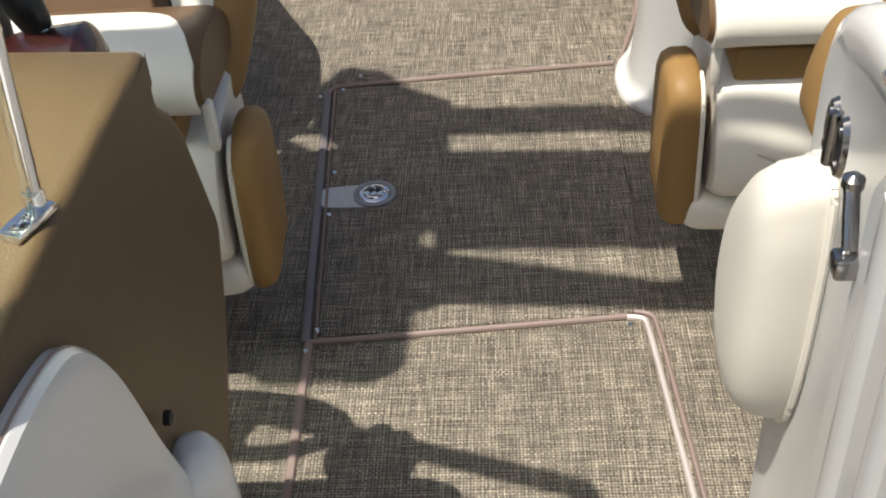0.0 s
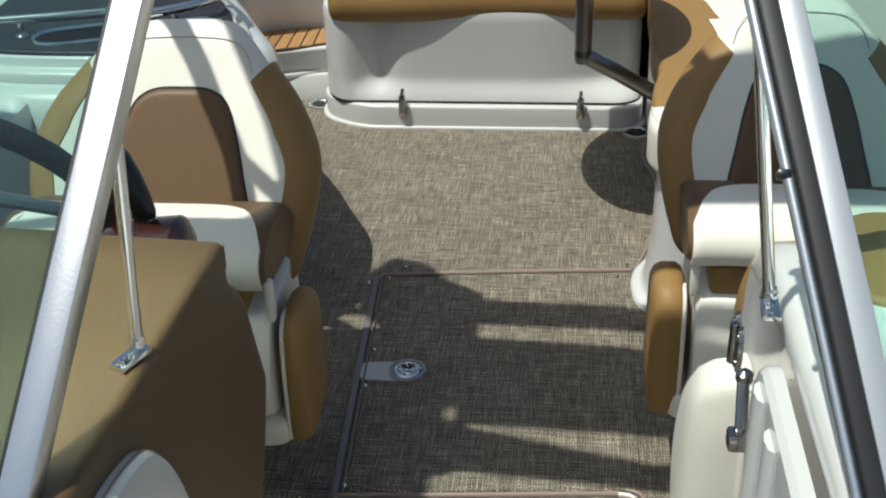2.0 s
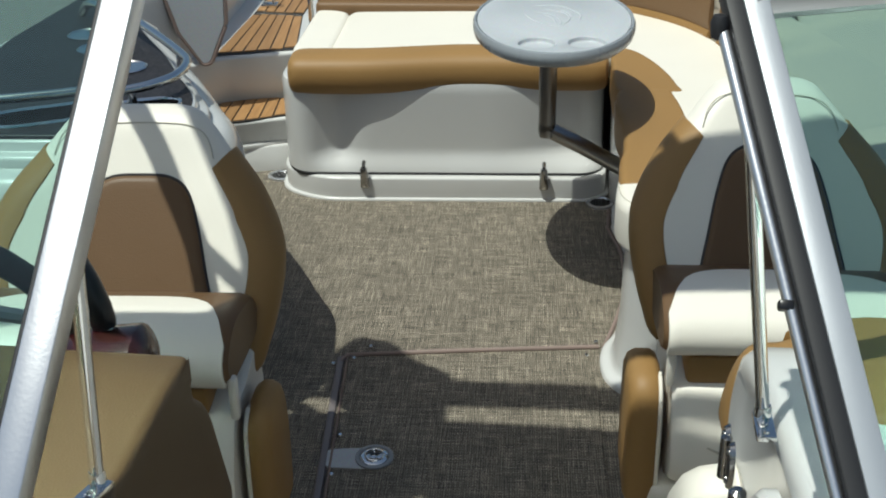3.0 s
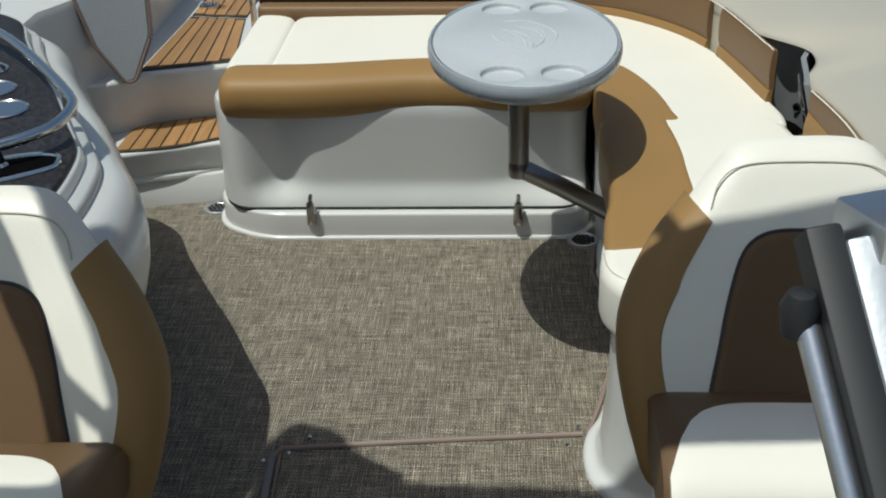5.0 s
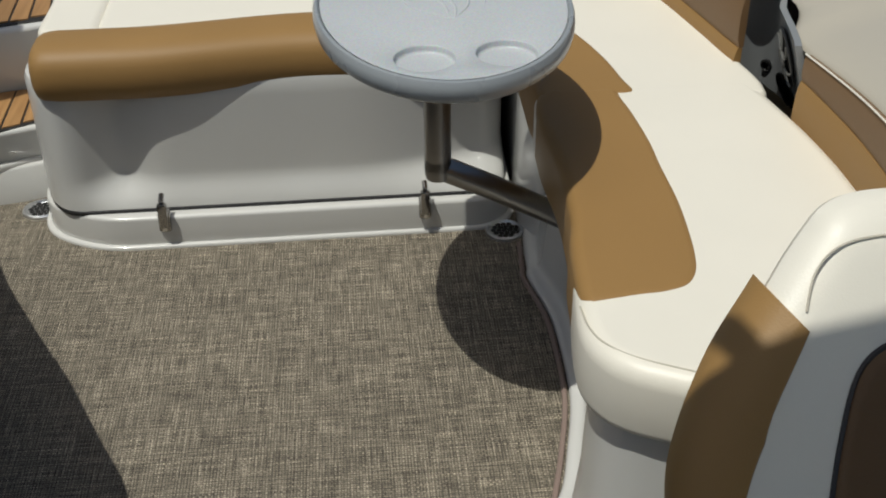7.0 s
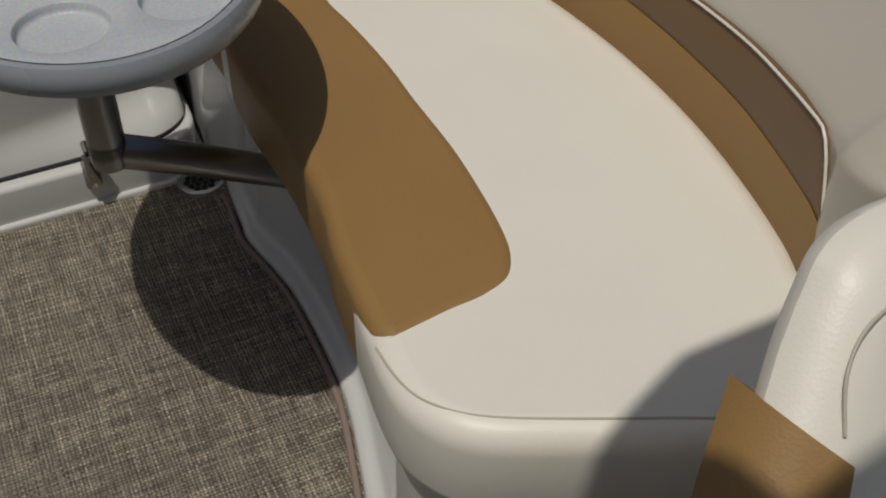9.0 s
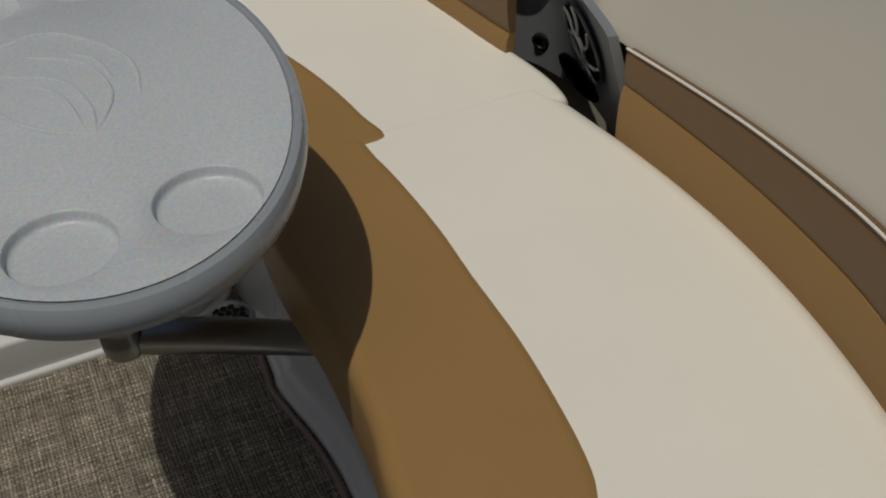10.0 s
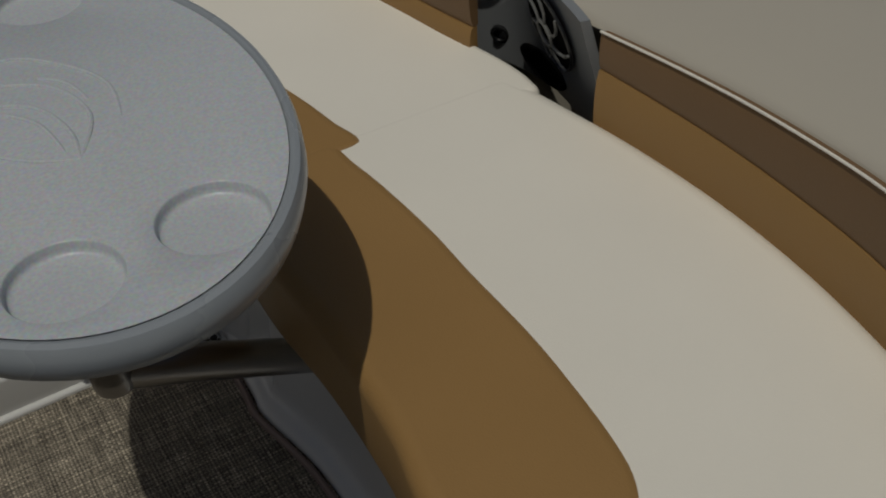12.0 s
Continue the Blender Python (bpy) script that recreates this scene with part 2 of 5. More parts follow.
def inset(pts, d):
    """The outline moved inwards by d, in small steps so that tight corners do not fold over."""
    pts = list(pts)
    k = len(pts)
    steps = max(1, math.ceil(abs(d) / 0.003))
    for _ in range(steps):
        out = []
        for i in range(k):
            t = pts[(i + 1) % k] - pts[i - 1]
            t = t.normalized() if t.length > 1e-9 else Vector((1, 0))
            out.append(pts[i] + Vector((-t.y, t.x)) * (d / steps))
        for _ in range(3):
            for i in range(k):
                j = (i + 1) % k
                if (out[j] - out[i]).dot(pts[j] - pts[i]) <= 0:
                    mid = (out[i] + out[j]) / 2
                    way = (pts[j] - pts[i]) * 0.02
                    out[i], out[j] = mid - way, mid + way
        for _ in range(2):
            size = [(pts[(i + 1) % k] - pts[i]).length for i in range(k)]
            tight = [i for i in range(k) if (out[(i + 1) % k] - out[i]).length < 0.4 * size[i] or (out[i] - out[i - 1]).length < 0.4 * size[i - 1]]
            fresh = {i: out[i] * 0.5 + (out[i - 1] + out[(i + 1) % k]) * 0.25 for i in tight}
            for i, p in fresh.items():
                out[i] = p
        pts = out
    return pts


def fill_cap(bm, ring):
    """Triangles over the inside of a ring that lies about in one plane."""
    pts = [v.co for v in ring]
    n = len(pts)
    mid = sum(pts, Vector((0, 0, 0))) / n
    nrm = sum(((pts[i - 1] - mid).cross(pts[i] - mid) for i in range(n)), Vector((0, 0, 0))).normalized()
    a = nrm.orthogonal().normalized()
    e = nrm.cross(a)
    flat = [Vector(((p - mid).dot(a), (p - mid).dot(e))) for p in pts]
    vs, _, faces, orig, _, _ = geometry.delaunay_2d_cdt(flat, [], [list(range(n))], 1, 1e-6)
    made = []
    for v, o in zip(vs, orig):
        made.append(ring[o[0]] if o else bm.verts.new(mid + a * v.x + e * v.y))
    for f in faces:
        corner = [made[k] for k in f]
        if len(set(corner)) == 3 and bm.faces.get(corner) is None:
            bm.faces.new(corner)


def loft(rings, cap_start=True, cap_end=True, closed=True):
    """A skin over rings of equally many points."""
    bm = bmesh.new()
    vs = [[bm.verts.new(p) for p in ring] for ring in rings]
    n = len(rings[0])
    for a, b in zip(vs, vs[1:]):
        for i in range(n if closed else n - 1):
            j = (i + 1) % n
            bm.faces.new((a[i], a[j], b[j], b[i]))
    for use, ring in ((cap_start, vs[0]), (cap_end, vs[-1])):
        if use and n <= 30:
            bm.faces.new(ring)
        elif use:
            fill_cap(bm, ring)
    bmesh.ops.recalc_face_normals(bm, faces=bm.faces)
    return bm


def pillow(outline, z0, z1, r, rb=0.008, dome=0.0, seg=5, warp=None):
    """An upholstered or moulded block over an outline, with rounded upper and lower edges."""
    o = ccw(outline)
    prof = [(rb - rb * math.sin(radians(30 * i)), z0 + rb - rb * math.cos(radians(30 * i))) for i in range(4)]
    prof += [(r - r * math.cos(radians(90 * i / seg)), z1 - r + r * math.sin(radians(90 * i / seg))) for i in range(seg + 1)]
    rings = []
    if not dome:
        prof.append((r + 0.0015, z1))
    for d, z in prof:
        rings.append([Vector((p.x, p.y, z)) for p in inset(o, d)])
    if dome:
        c = sum(o, Vector((0, 0))) / len(o)
        top = inset(o, r)
        for s in (0.92, 0.8, 0.6, 0.35, 0.12):
            rings.append([Vector((c.x + (p.x - c.x) * s, c.y + (p.y - c.y) * s, z1 + dome * (1 - s * s))) for p in top])
    if warp:
        rings = [[Vector(warp(*p)) for p in ring] for ring in rings]
    return loft(rings)


def box(x0, y0, z0, x1, y1, z1, r=0.004, seg=2):
    bm = bmesh.new()
    bmesh.ops.create_cube(bm, size=1.0)
    for v in bm.verts:
        v.co = Vector((x0 + (v.co.x + 0.5) * (x1 - x0), y0 + (v.co.y + 0.5) * (y1 - y0), z0 + (v.co.z + 0.5) * (z1 - z0)))
    if r:
        bmesh.ops.bevel(bm, geom=bm.edges[:], offset=r, segments=seg, profile=0.5, affect="EDGES")
    return bm


def tube(path, r, n=10, flat=1.0, up=(0, 0, 1)):
    """A round or flattened bar along a path."""
    path = [Vector(p) for p in path]
    rings = []
    for i, p in enumerate(path):
        t = (path[min(i + 1, len(path) - 1)] - path[max(i - 1, 0)]).normalized()
        u = Vector(up)
        if abs(t.dot(u)) > 0.95:
            u = Vector((1, 0, 0))
        s = t.cross(u).normalized()
        w = s.cross(t).normalized()
        rings.append([p + s * r * math.cos(2 * math.pi * k / n) + w * r * flat * math.sin(2 * math.pi * k / n) for k in range(n)])
    return loft(rings)


def bar(a, b, w, h, up=(0, 0, 1), r=0.002):
    """A straight bar of rectangular section from a to b."""
    a, b = Vector(a), Vector(b)
    t = (b - a).normalized()
    s = t.cross(Vector(up)).normalized()
    q = s.cross(t).normalized()
    bm = bmesh.new()
    vs = []
    for p in (a, b):
        vs.append([bm.verts.new(p + s * x * w / 2 + q * y * h / 2) for x, y in ((-1, -1), (1, -1), (1, 1), (-1, 1))])
    for i in range(4):
        j = (i + 1) % 4
        bm.faces.new((vs[0][i], vs[0][j], vs[1][j], vs[1][i]))
    bm.faces.new(vs[0][::-1])
    bm.faces.new(vs[1])
    bmesh.ops.recalc_face_normals(bm, faces=bm.faces)
    if r:
        bmesh.ops.bevel(bm, geom=bm.edges[:], offset=r, segments=2, profile=0.5, affect="EDGES")
    return bm


def lathe(profile, center, n=24, axis="z", sx=1.0, sy=1.0):
    """A turned body: profile of (radius, height) about an axis through center."""
    rings = []
    for r, h in profile:
        ring = []
        for k in range(n):
            a = 2 * math.pi * k / n
            p = (r * sx * math.cos(a), r * sy * math.sin(a), h)
            if axis == "x":
                p = (h, r * math.cos(a) * sx, r * math.sin(a) * sy)
            if axis == "y":
                p = (r * math.cos(a) * sx, h, r * math.sin(a) * sy)
            ring.append(Vector(center) + Vector(p))
        rings.append(ring)
    return loft(rings)


def merge(*bms):
    """Several pieces as one mesh."""
    out = bms[0]
    for b in bms[1:]:
        me = bpy.data.meshes.new("tmp")
        b.to_mesh(me)
        out.from_mesh(me)
        bpy.data.meshes.remove(me)
        b.free()
    return out


def make(name, bm, material, sharp=38):
    me = bpy.data.meshes.new(name)
    bm.to_mesh(me)
    bm.free()
    me.materials.append(material)
    me.shade_smooth()
    me.set_sharp_from_angle(angle=radians(sharp))
    return new(name, me)


def thing(name, label, category, at=(0, 0, 0), group="", kind=""):
    ob = new(name)
    ob.empty_display_size = 0.05
    ob.location = at
    bpy.context.view_layer.update()
    return tagged(ob, label, category, group, kind)


def part(name, bm, material, parent, label="", sharp=38):
    ob = make(name, bm, material, sharp)
    ob.parent = parent
    base = parent
    shift = Vector((0, 0, 0))
    while base:
        shift += base.location
        base = base.parent
    ob.data.transform(Matrix.Translation(-shift))
    if label:
        ob["label"] = label
    return ob


def solid(name, bm, material, label, category="", kind="", sharp=38):
    return tagged(make(name, bm, material, sharp), label, category, "", kind)


# ---- ground and hull ----
solid("ground", box(-400, -400, -1.5, 400, 400, -1.4, 0), ASPHALT, "grey asphalt yard under the boat on its trailer", "ground", "structure")

# the floor of the cockpit
floor_bm = box(-0.98, -0.6, -0.03, 1.0, 3.9, 0.0, 0)
floor = solid("floor", floor_bm, CARPET, "woven taupe and grey vinyl carpet on the cockpit sole", "floor", "structure")


def strip(path, w, h, material, parent, name, label=""):
    """A low strip with a rounded back along a path on the floor."""
    p = [Vector((*q[:2], q[2] if len(q) > 2 else 0.0)) for q in path]
    return part(name, tube(p, w / 2, 8, flat=2 * h / w), material, parent, label)


# the two floor hatches, with their bound edges
A, B = (-0.244, 2.146), (0.366, 2.205)
C, D = (-0.203, 1.356), (0.34, 1.40)
hatch = thing("floor_hatch", "large carpeted floor hatch with bound edges and a flush latch", "hatch", (0.07, 1.78, 0))
bm = pillow(rounded([(A[0] + 0.016, A[1] - 0.016), (C[0] + 0.016, C[1] + 0.012), (D[0] + 0.02, D[1] + 0.012), (0.352, 2.06), (0.335, 2.188)], 0.02), -0.004, 0.0045, 0.003, 0.001)
part("carpeted_lid", bm, CARPET, hatch)
far = spline([(A[0], A[1] - 0.03), (A[0] + 0.012, A[1] - 0.004), (A[0] + 0.04, A[1] + 0.003), (0.06, 2.177), B], 6, False)
strip([(p.x, p.y, 0.003) for p in far], 0.011, 0.006, BINDING, hatch, "far_binding")
near = [(C[0] + 0.005, C[1], 0.003), (0.07, 1.378, 0.003), (D[0] - 0.02, D[1], 0.003)]
strip(near, 0.011, 0.006, BINDING, hatch, "near_binding")
strip([(A[0] - 0.003, A[1] - 0.012, 0.002), (C[0] - 0.003, C[1], 0.002)], 0.019, 0.006, CHANNEL, hatch, "hinge_channel", "grey metal hinge channel")
strip([(A[0] + 0.013, A[1] - 0.02, 0.004), (C[0] + 0.013, C[1] + 0.006, 0.004)], 0.006, 0.005, BINDING, hatch, "gasket")
# the flush latch
plate = pillow(rounded([(-0.226, 1.777), (-0.223, 1.716), (-0.13, 1.713), (-0.088, 1.722), (-0.078, 1.75), (-0.09, 1.778), (-0.14, 1.785)], 0.02), 0.0, 0.006, 0.003, 0.001)
latch_plate = part("latch_plate", plate, TABLETOP, hatch, "pale grey latch plate")
part("latch_collar", lathe([(0.040, 0.006), (0.040, 0.010), (0.036, 0.012), (0.032, 0.0115), (0.030, 0.007)], (-0.12, 1.75, 0), 28), TABLERIM, latch_plate)
part("latch_disc", lathe([(0.030, 0.007), (0.0295, 0.010), (0.026, 0.0115), (0.004, 0.0125)], (-0.12, 1.75, 0), 28), CHROME, latch_plate, "polished latch disc")
part("latch_ring", tube([(-0.12 + 0.019 * math.cos(a), 1.75 + 0.019 * math.sin(a), 0.0135) for a in [i * 0.3 for i in range(18)]], 0.0024, 8), CHROME, latch_plate)
for i in range(5):
    part("catch_piece", lathe([(0.006, 0.012), (0.006, 0.0155), (0.003, 0.0165)], (-0.132 + 0.006 * i, 1.742 + 0.012 * (i % 2), 0), 8), BLACK if i % 2 else CHROME, latch_plate)

locker = thing("floor_hatch", "forward carpeted storage hatch with bound edges and a pale side channel", "hatch", (0.07, 1.1, 0))
bm = pillow(rounded([(-0.185, 1.342), (-0.175, 0.5), (0.385, 0.5), (0.345, 1.36), (0.325, 1.385)], 0.02), -0.004, 0.0045, 0.003, 0.001)
part("carpeted_lid", bm, CARPET, locker)
strip([(C[0] + 0.003, C[1], 0.002), (-0.195, 1.0, 0.002), (-0.18, 0.5, 0.002)], 0.015, 0.006, BINDING, locker, "side_binding")
strip([(p.x, p.y, 0.003) for p in spline([(0.318, 1.398), (0.343, 1.392), (0.350, 1.365), (0.362, 1.20), (0.374, 1.033), (0.41, 0.5)], 6, False)], 0.010, 0.006, BRIGHT, locker, "bright_channel", "pale channel")
strip([(p.x, p.y, 0.003) for p in spline([(0.330, 1.41), (0.357, 1.400), (0.365, 1.365), (0.377, 1.20), (0.388, 1.033), (0.425, 0.5)], 6, False)], 0.009, 0.006, BINDING, locker, "outer_binding")

screw_bm = lathe([(0.0055, 0.0), (0.0055, 0.0065), (0.004, 0.0085), (0.0012, 0.009)], (0, 0, 0), 12)
first = None
for x, y in ((-0.182, 2.183), (-0.261, 2.105), (-0.215, 2.13), (-0.203, 1.825), (-0.201, 1.692), (-0.189, 1.382), (-0.203, 1.333), (0.322, 1.378), (0.335, 2.165), (0.36, 2.225)):
    if first is None:
        first = tagged(make("floor_screw", screw_bm, CHROME), "small domed stainless screw in the carpet edge", "screw", "floor screws")
        first.location = (x, y, 0)
    else:
        copy_thing(first, pose(x, y, 0))


# ---- the lounge on the port side ----
EDGE = [(0.405, 3.02), (0.442, 2.97), (0.436, 2.88), (0.434, 2.84), (0.458, 2.71), (0.460, 2.57), (0.452, 2.46), (0.425, 2.34), (0.403, 2.26), (0.385, 2.20)]


def ledge_wall(path, prof, name, material, label, flip=1, category="wall", kind="structure"):
    """A moulded wall that follows a line in plan. prof: (outwards, height)."""
    pts = [Vector(p) for p in path]
    rings = []
    for i, p in enumerate(pts):
        t = (pts[min(i + 1, len(pts) - 1)] - pts[max(i - 1, 0)]).normalized()
        nrm = Vector((t.y, -t.x)) * flip
        rings.append([Vector((*(p + nrm * d), z)) for d, z in prof])
    bm = loft(rings, False, False, closed=False)
    ob = make(name, bm, material)
    return tagged(ob, label, category, "", kind)


base_line = spline([(0.46, 3.12), (0.45, 3.02), *EDGE[1:-1], (0.374, 2.20), (0.364, 2.13), (0.378, 2.05), (0.44, 1.985), (0.60, 1.94), (0.80, 1.92)], 5, False)
ledge_wall(base_line, [(0.0, -0.01), (0.0, 0.006), (-0.004, 0.012), (-0.012, 0.015), (-0.020, 0.018), (-0.026, 0.025), (-0.030, 0.04), (-0.040, 0.15), (-0.044, 0.352), (-0.2, 0.36)], "lounge_base", GEL, "white gelcoat base moulding of the side lounge", 1)

edge_pts = [(p.x - 0.009, p.y, 0.003) for p in spline(EDGE[1:], 5, False)]
floor_trim = thing("carpet_binding", "taupe binding along the carpet edge beside the lounge", "binding", (0.42, 2.5, 0))
strip(edge_pts, 0.010, 0.006, BINDING, floor_trim, "binding_strip")

OUTER = [(0.806, 2.063), (0.822, 2.11), (0.842, 2.19), (0.858, 2.28), (0.864, 2.40), (0.861, 2.51), (0.847, 2.655), (0.829, 2.78), (0.80, 2.91), (0.780, 3.02), (0.735, 3.22), (0.66, 3.37), (0.54, 3.50)]
lounge = thing("side_lounge_cushion", "cream and tan vinyl seat cushion of the curved side lounge", "seat cushion", (0.6, 2.4, 0.33))

o1 = spline([(0.402, 2.28), (0.388, 2.20), (0.380, 2.11), (0.396, 2.055), (0.432, 2.018), (0.50, 1.985), (0.60, 1.942), (0.72, 1.905), (0.79, 1.935), (0.812, 2.06), (0.830, 2.115), (0.852, 2.225), (0.866, 2.34), (0.868, 2.46), (0.858, 2.58), (0.842, 2.68), (0.824, 2.765), (0.80, 2.799), (0.72, 2.801), (0.592, 2.800), (0.50, 2.799), (0.428, 2.796), (0.416, 2.66), (0.422, 2.52), (0.416, 2.38)], 5)
part("forward_cushion", pillow(o1, 0.337, 0.4505, 0.028, 0.016), CREAM, lounge)
o2 = spline([(0.432, 2.735), (0.50, 2.735), (0.592, 2.735), (0.72, 2.735), (0.815, 2.737), (0.832, 2.765), (0.828, 2.83), (0.805, 2.94), (0.778, 3.08), (0.735, 3.24), (0.66, 3.39), (0.545, 3.53), (0.44, 3.58), (0.43, 3.3), (0.432, 3.1), (0.425, 2.95)], 5)
part("aft_cushion", pillow(o2, 0.337, 0.4499, 0.014, 0.012), CREAM, lounge)
t1 = spline([(0.4005, 2.31), (0.3945, 2.25), (0.3915, 2.205), (0.392, 2.170), (0.405, 2.152), (0.432, 2.154), (0.470, 2.160), (0.508, 2.164), (0.544, 2.178), (0.565, 2.208), (0.576, 2.25), (0.584, 2.318), (0.589, 2.40), (0.588, 2.50), (0.589, 2.58), (0.584, 2.67), (0.577, 2.73), (0.566, 2.783), (0.50, 2.786), (0.430, 2.783), (0.4135, 2.66), (0.4195, 2.52), (0.4135, 2.38)], 5)
part("tan_front_panel", pillow(t1, 0.340, 0.4530, 0.019, 0.014), TAN, lounge, "tan vinyl front panel")
t2 = spline([(0.429, 2.757), (0.50, 2.757), (0.594, 2.757), (0.590, 2.82), (0.578, 2.90), (0.558, 2.98), (0.53, 3.06), (0.497, 3.12), (0.46, 3.14), (0.43, 3.10), (0.4225, 2.95)], 5)
part("tan_aft_panel", pillow(t2, 0.340, 0.4525, 0.014, 0.012), TAN, lounge, "tan vinyl front panel of the corner section")
front_seam = spline([(0.388, 2.16, 0.4436), (0.391, 2.113, 0.4452), (0.404, 2.076, 0.4475), (0.438, 2.042, 0.4490), (0.503, 2.008, 0.4496), (0.593, 1.967, 0.4497), (0.656, 1.939, 0.4494), (0.722, 1.924, 0.4486)], 6, False)
part("front_seam", tube(front_seam, 0.0014, 6), STITCH, lounge)

# the coaming round the lounge: lower tan band, upper brown band, piping, then the deck
coam = spline([*OUTER, (0.43, 3.56), (0.30, 3.60)], 6, False)


def coam_top(y):
    """The upper edge of the coaming rises towards the bow."""
    return 0.556 + 0.068 * max(0.0, 2.70 - y) + 0.12 * max(0.0, min(y - 2.72, 0.16))


def band_top(y):
    """The pad's upper edge rounds down at its forward end."""
    return coam_top(y) - 0.11 * max(0.0, 1 - (y - 2.06) / 0.055) ** 2


def banded(path, lo, hi, out, name, material, parent, y0, y1, puff=0.006):
    pts = [Vector(p) for p in path]
    rings = []
    for i, p in enumerate(pts):
        if not y0 <= p.y <= y1:
            continue
        t = (pts[min(i + 1, len(pts) - 1)] - pts[max(i - 1, 0)]).normalized()
        nrm = Vector((t.y, -t.x))
        top = max(band_top(p.y) - 0.002, lo + 0.001) if hi is None else min(hi, band_top(p.y) - 0.003)
        ring = []
        for k in range(9):
            f = k / 8
            ring.append(Vector((*(p + nrm * (out - puff * math.sin(math.pi * f) ** 0.5)), lo + (top - lo) * f)))
        ring += [Vector((*(p + nrm * (out + 0.009)), top - 0.001)), Vector((*(p + nrm * (out + 0.009)), lo))]
        rings.append(ring)
    return part(name, loft(rings), material, parent)


pad_f = thing("coaming_pad", "tan and brown vinyl coaming pad along the side lounge", "coaming pad", (0.85, 2.4, 0.42))
banded(coam, 0.40, 0.510, 0.0, "lower_band", TAN, pad_f, 2.06, 2.665)
banded(coam, 0.5105, None, 0.002, "upper_band", BROWN, pad_f, 2.06, 2.665, 0.003)
pad_a = thing("coaming_pad", "tan and brown vinyl coaming pad round the aft corner", "coaming pad", (0.8, 3.1, 0.42))
banded(coam, 0.40, 0.476, 0.0, "lower_band", TAN, pad_a, 2.865, 3.215)
banded(coam, 0.4765, None, 0.002, "upper_band", BROWN, pad_a, 2.865, 3.215)
pad_c = thing("coaming_pad", "brown vinyl backrest pad in the aft corner", "coaming pad", (0.6, 3.45, 0.42))
banded(coam, 0.40, 0.47, 0.0, "lower_band", TAN, pad_c, 3.225, 3.61)
banded(coam, 0.4705, None, 0.002, "upper_band", BROWN, pad_c, 3.225, 3.61)
for lo, hi, start in ((2.06, 2.665, [(0.806, 2.062, 0.44)]), (2.865, 3.7, [])):
    solid("coaming_piping", tube([*start, *[(p.x, p.y, band_top(p.y)) for p in coam if lo < p.y < hi]], 0.0016, 8), CREAM, "cream piping along the upper edge of the coaming", "piping")

# the speaker panel
sp = thing("speaker_panel", "dark grey plastic side panel with a round spoked speaker", "speaker", (0.85, 2.8, 0.42))
plan = spline([(0.866, 2.672), (0.873, 2.70), (0.882, 2.75), (0.891, 2.81), (0.899, 2.87), (0.902, 2.915), (0.895, 2.95), (0.876, 2.975), (0.85, 2.985)], 6, False)


def panel_x(y, z):
    """The wall of the niche leans in towards the deck edge."""
    at = min((p for p in plan if p.y < 2.93), key=lambda p: abs(p.y - y))
    return at.x - 0.27 * (z - 0.45)


skin = []
for i, p in enumerate(plan):
    t = (plan[min(i + 1, len(plan) - 1)] - plan[max(i - 1, 0)]).normalized()
    out = Vector((max(t.y, 0.5), min(-t.x, 0.86)))
    slope = 0.27 - 0.22 * max(0.0, min(1.0, (p.y - 2.84) / 0.09))
    lean = [p - out * slope * (z - 0.45) for z in (0.36, 0.41, 0.46, 0.50, 0.55, 0.563)]
    ring = [Vector((*q, z)) for q, z in zip(lean, (0.36, 0.41, 0.46, 0.50, 0.55, 0.563))]
    skin.append(ring + [Vector((*(lean[5] + out * 0.012), 0.563)), Vector((*(lean[0] + out * 0.012), 0.36))])
part("panel", loft(skin), SPEAKER, sp)
SY, SZ = 2.778, 0.497
spk = Vector((panel_x(SY, SZ) - 0.002, SY, SZ))
sn = Vector((-1.0, 0.16, -0.27)).normalized()


def facing(bm, at, normal):
    """Turns a piece built about +z towards a direction."""
    bm.transform(Matrix.Translation(at) @ Vector(normal).to_track_quat("Z", "Y").to_matrix().to_4x4())
    return bm


part("speaker_cone", facing(lathe([(0.053, 0.003), (0.048, 0.001), (0.02, -0.002), (0.002, -0.002)], (0, 0, 0), 32), spk + sn * 0.004, sn), MATT_BLACK, sp)
part("speaker_ring", facing(tube([(0.053 * math.cos(i * math.pi / 16), 0.053 * math.sin(i * math.pi / 16), 0) for i in range(33)], 0.0022, 8), spk + sn * 0.006, sn), BLACK, sp)
for k in range(7):
    a = k * 2 * math.pi / 7 + 0.3
    part("spoke", facing(tube([((0.017 + 0.018 * q) * math.cos(a + 0.12 * q * q), (0.017 + 0.018 * q) * math.sin(a + 0.12 * q * q), 0.004 - 0.002 * q) for q in (0, 0.5, 1, 1.5, 2)], 0.0020, 6), spk + sn * 0.009, sn), GRILLE, sp)
part("hub_ring", facing(tube([(0.017 * math.cos(i * math.pi / 10), 0.017 * math.sin(i * math.pi / 10), 0) for i in range(21)], 0.0026, 8), spk + sn * 0.013, sn), GRILLE, sp)
part("socket", facing(lathe([(0.014, 0.0), (0.014, 0.005), (0.010, 0.006), (0.008, -0.001), (0.002, -0.002)], (0, 0, 0), 20), (0.900, 2.942, 0.404), (-0.80, -0.55, -0.22)), BLACK, sp, "black round socket")
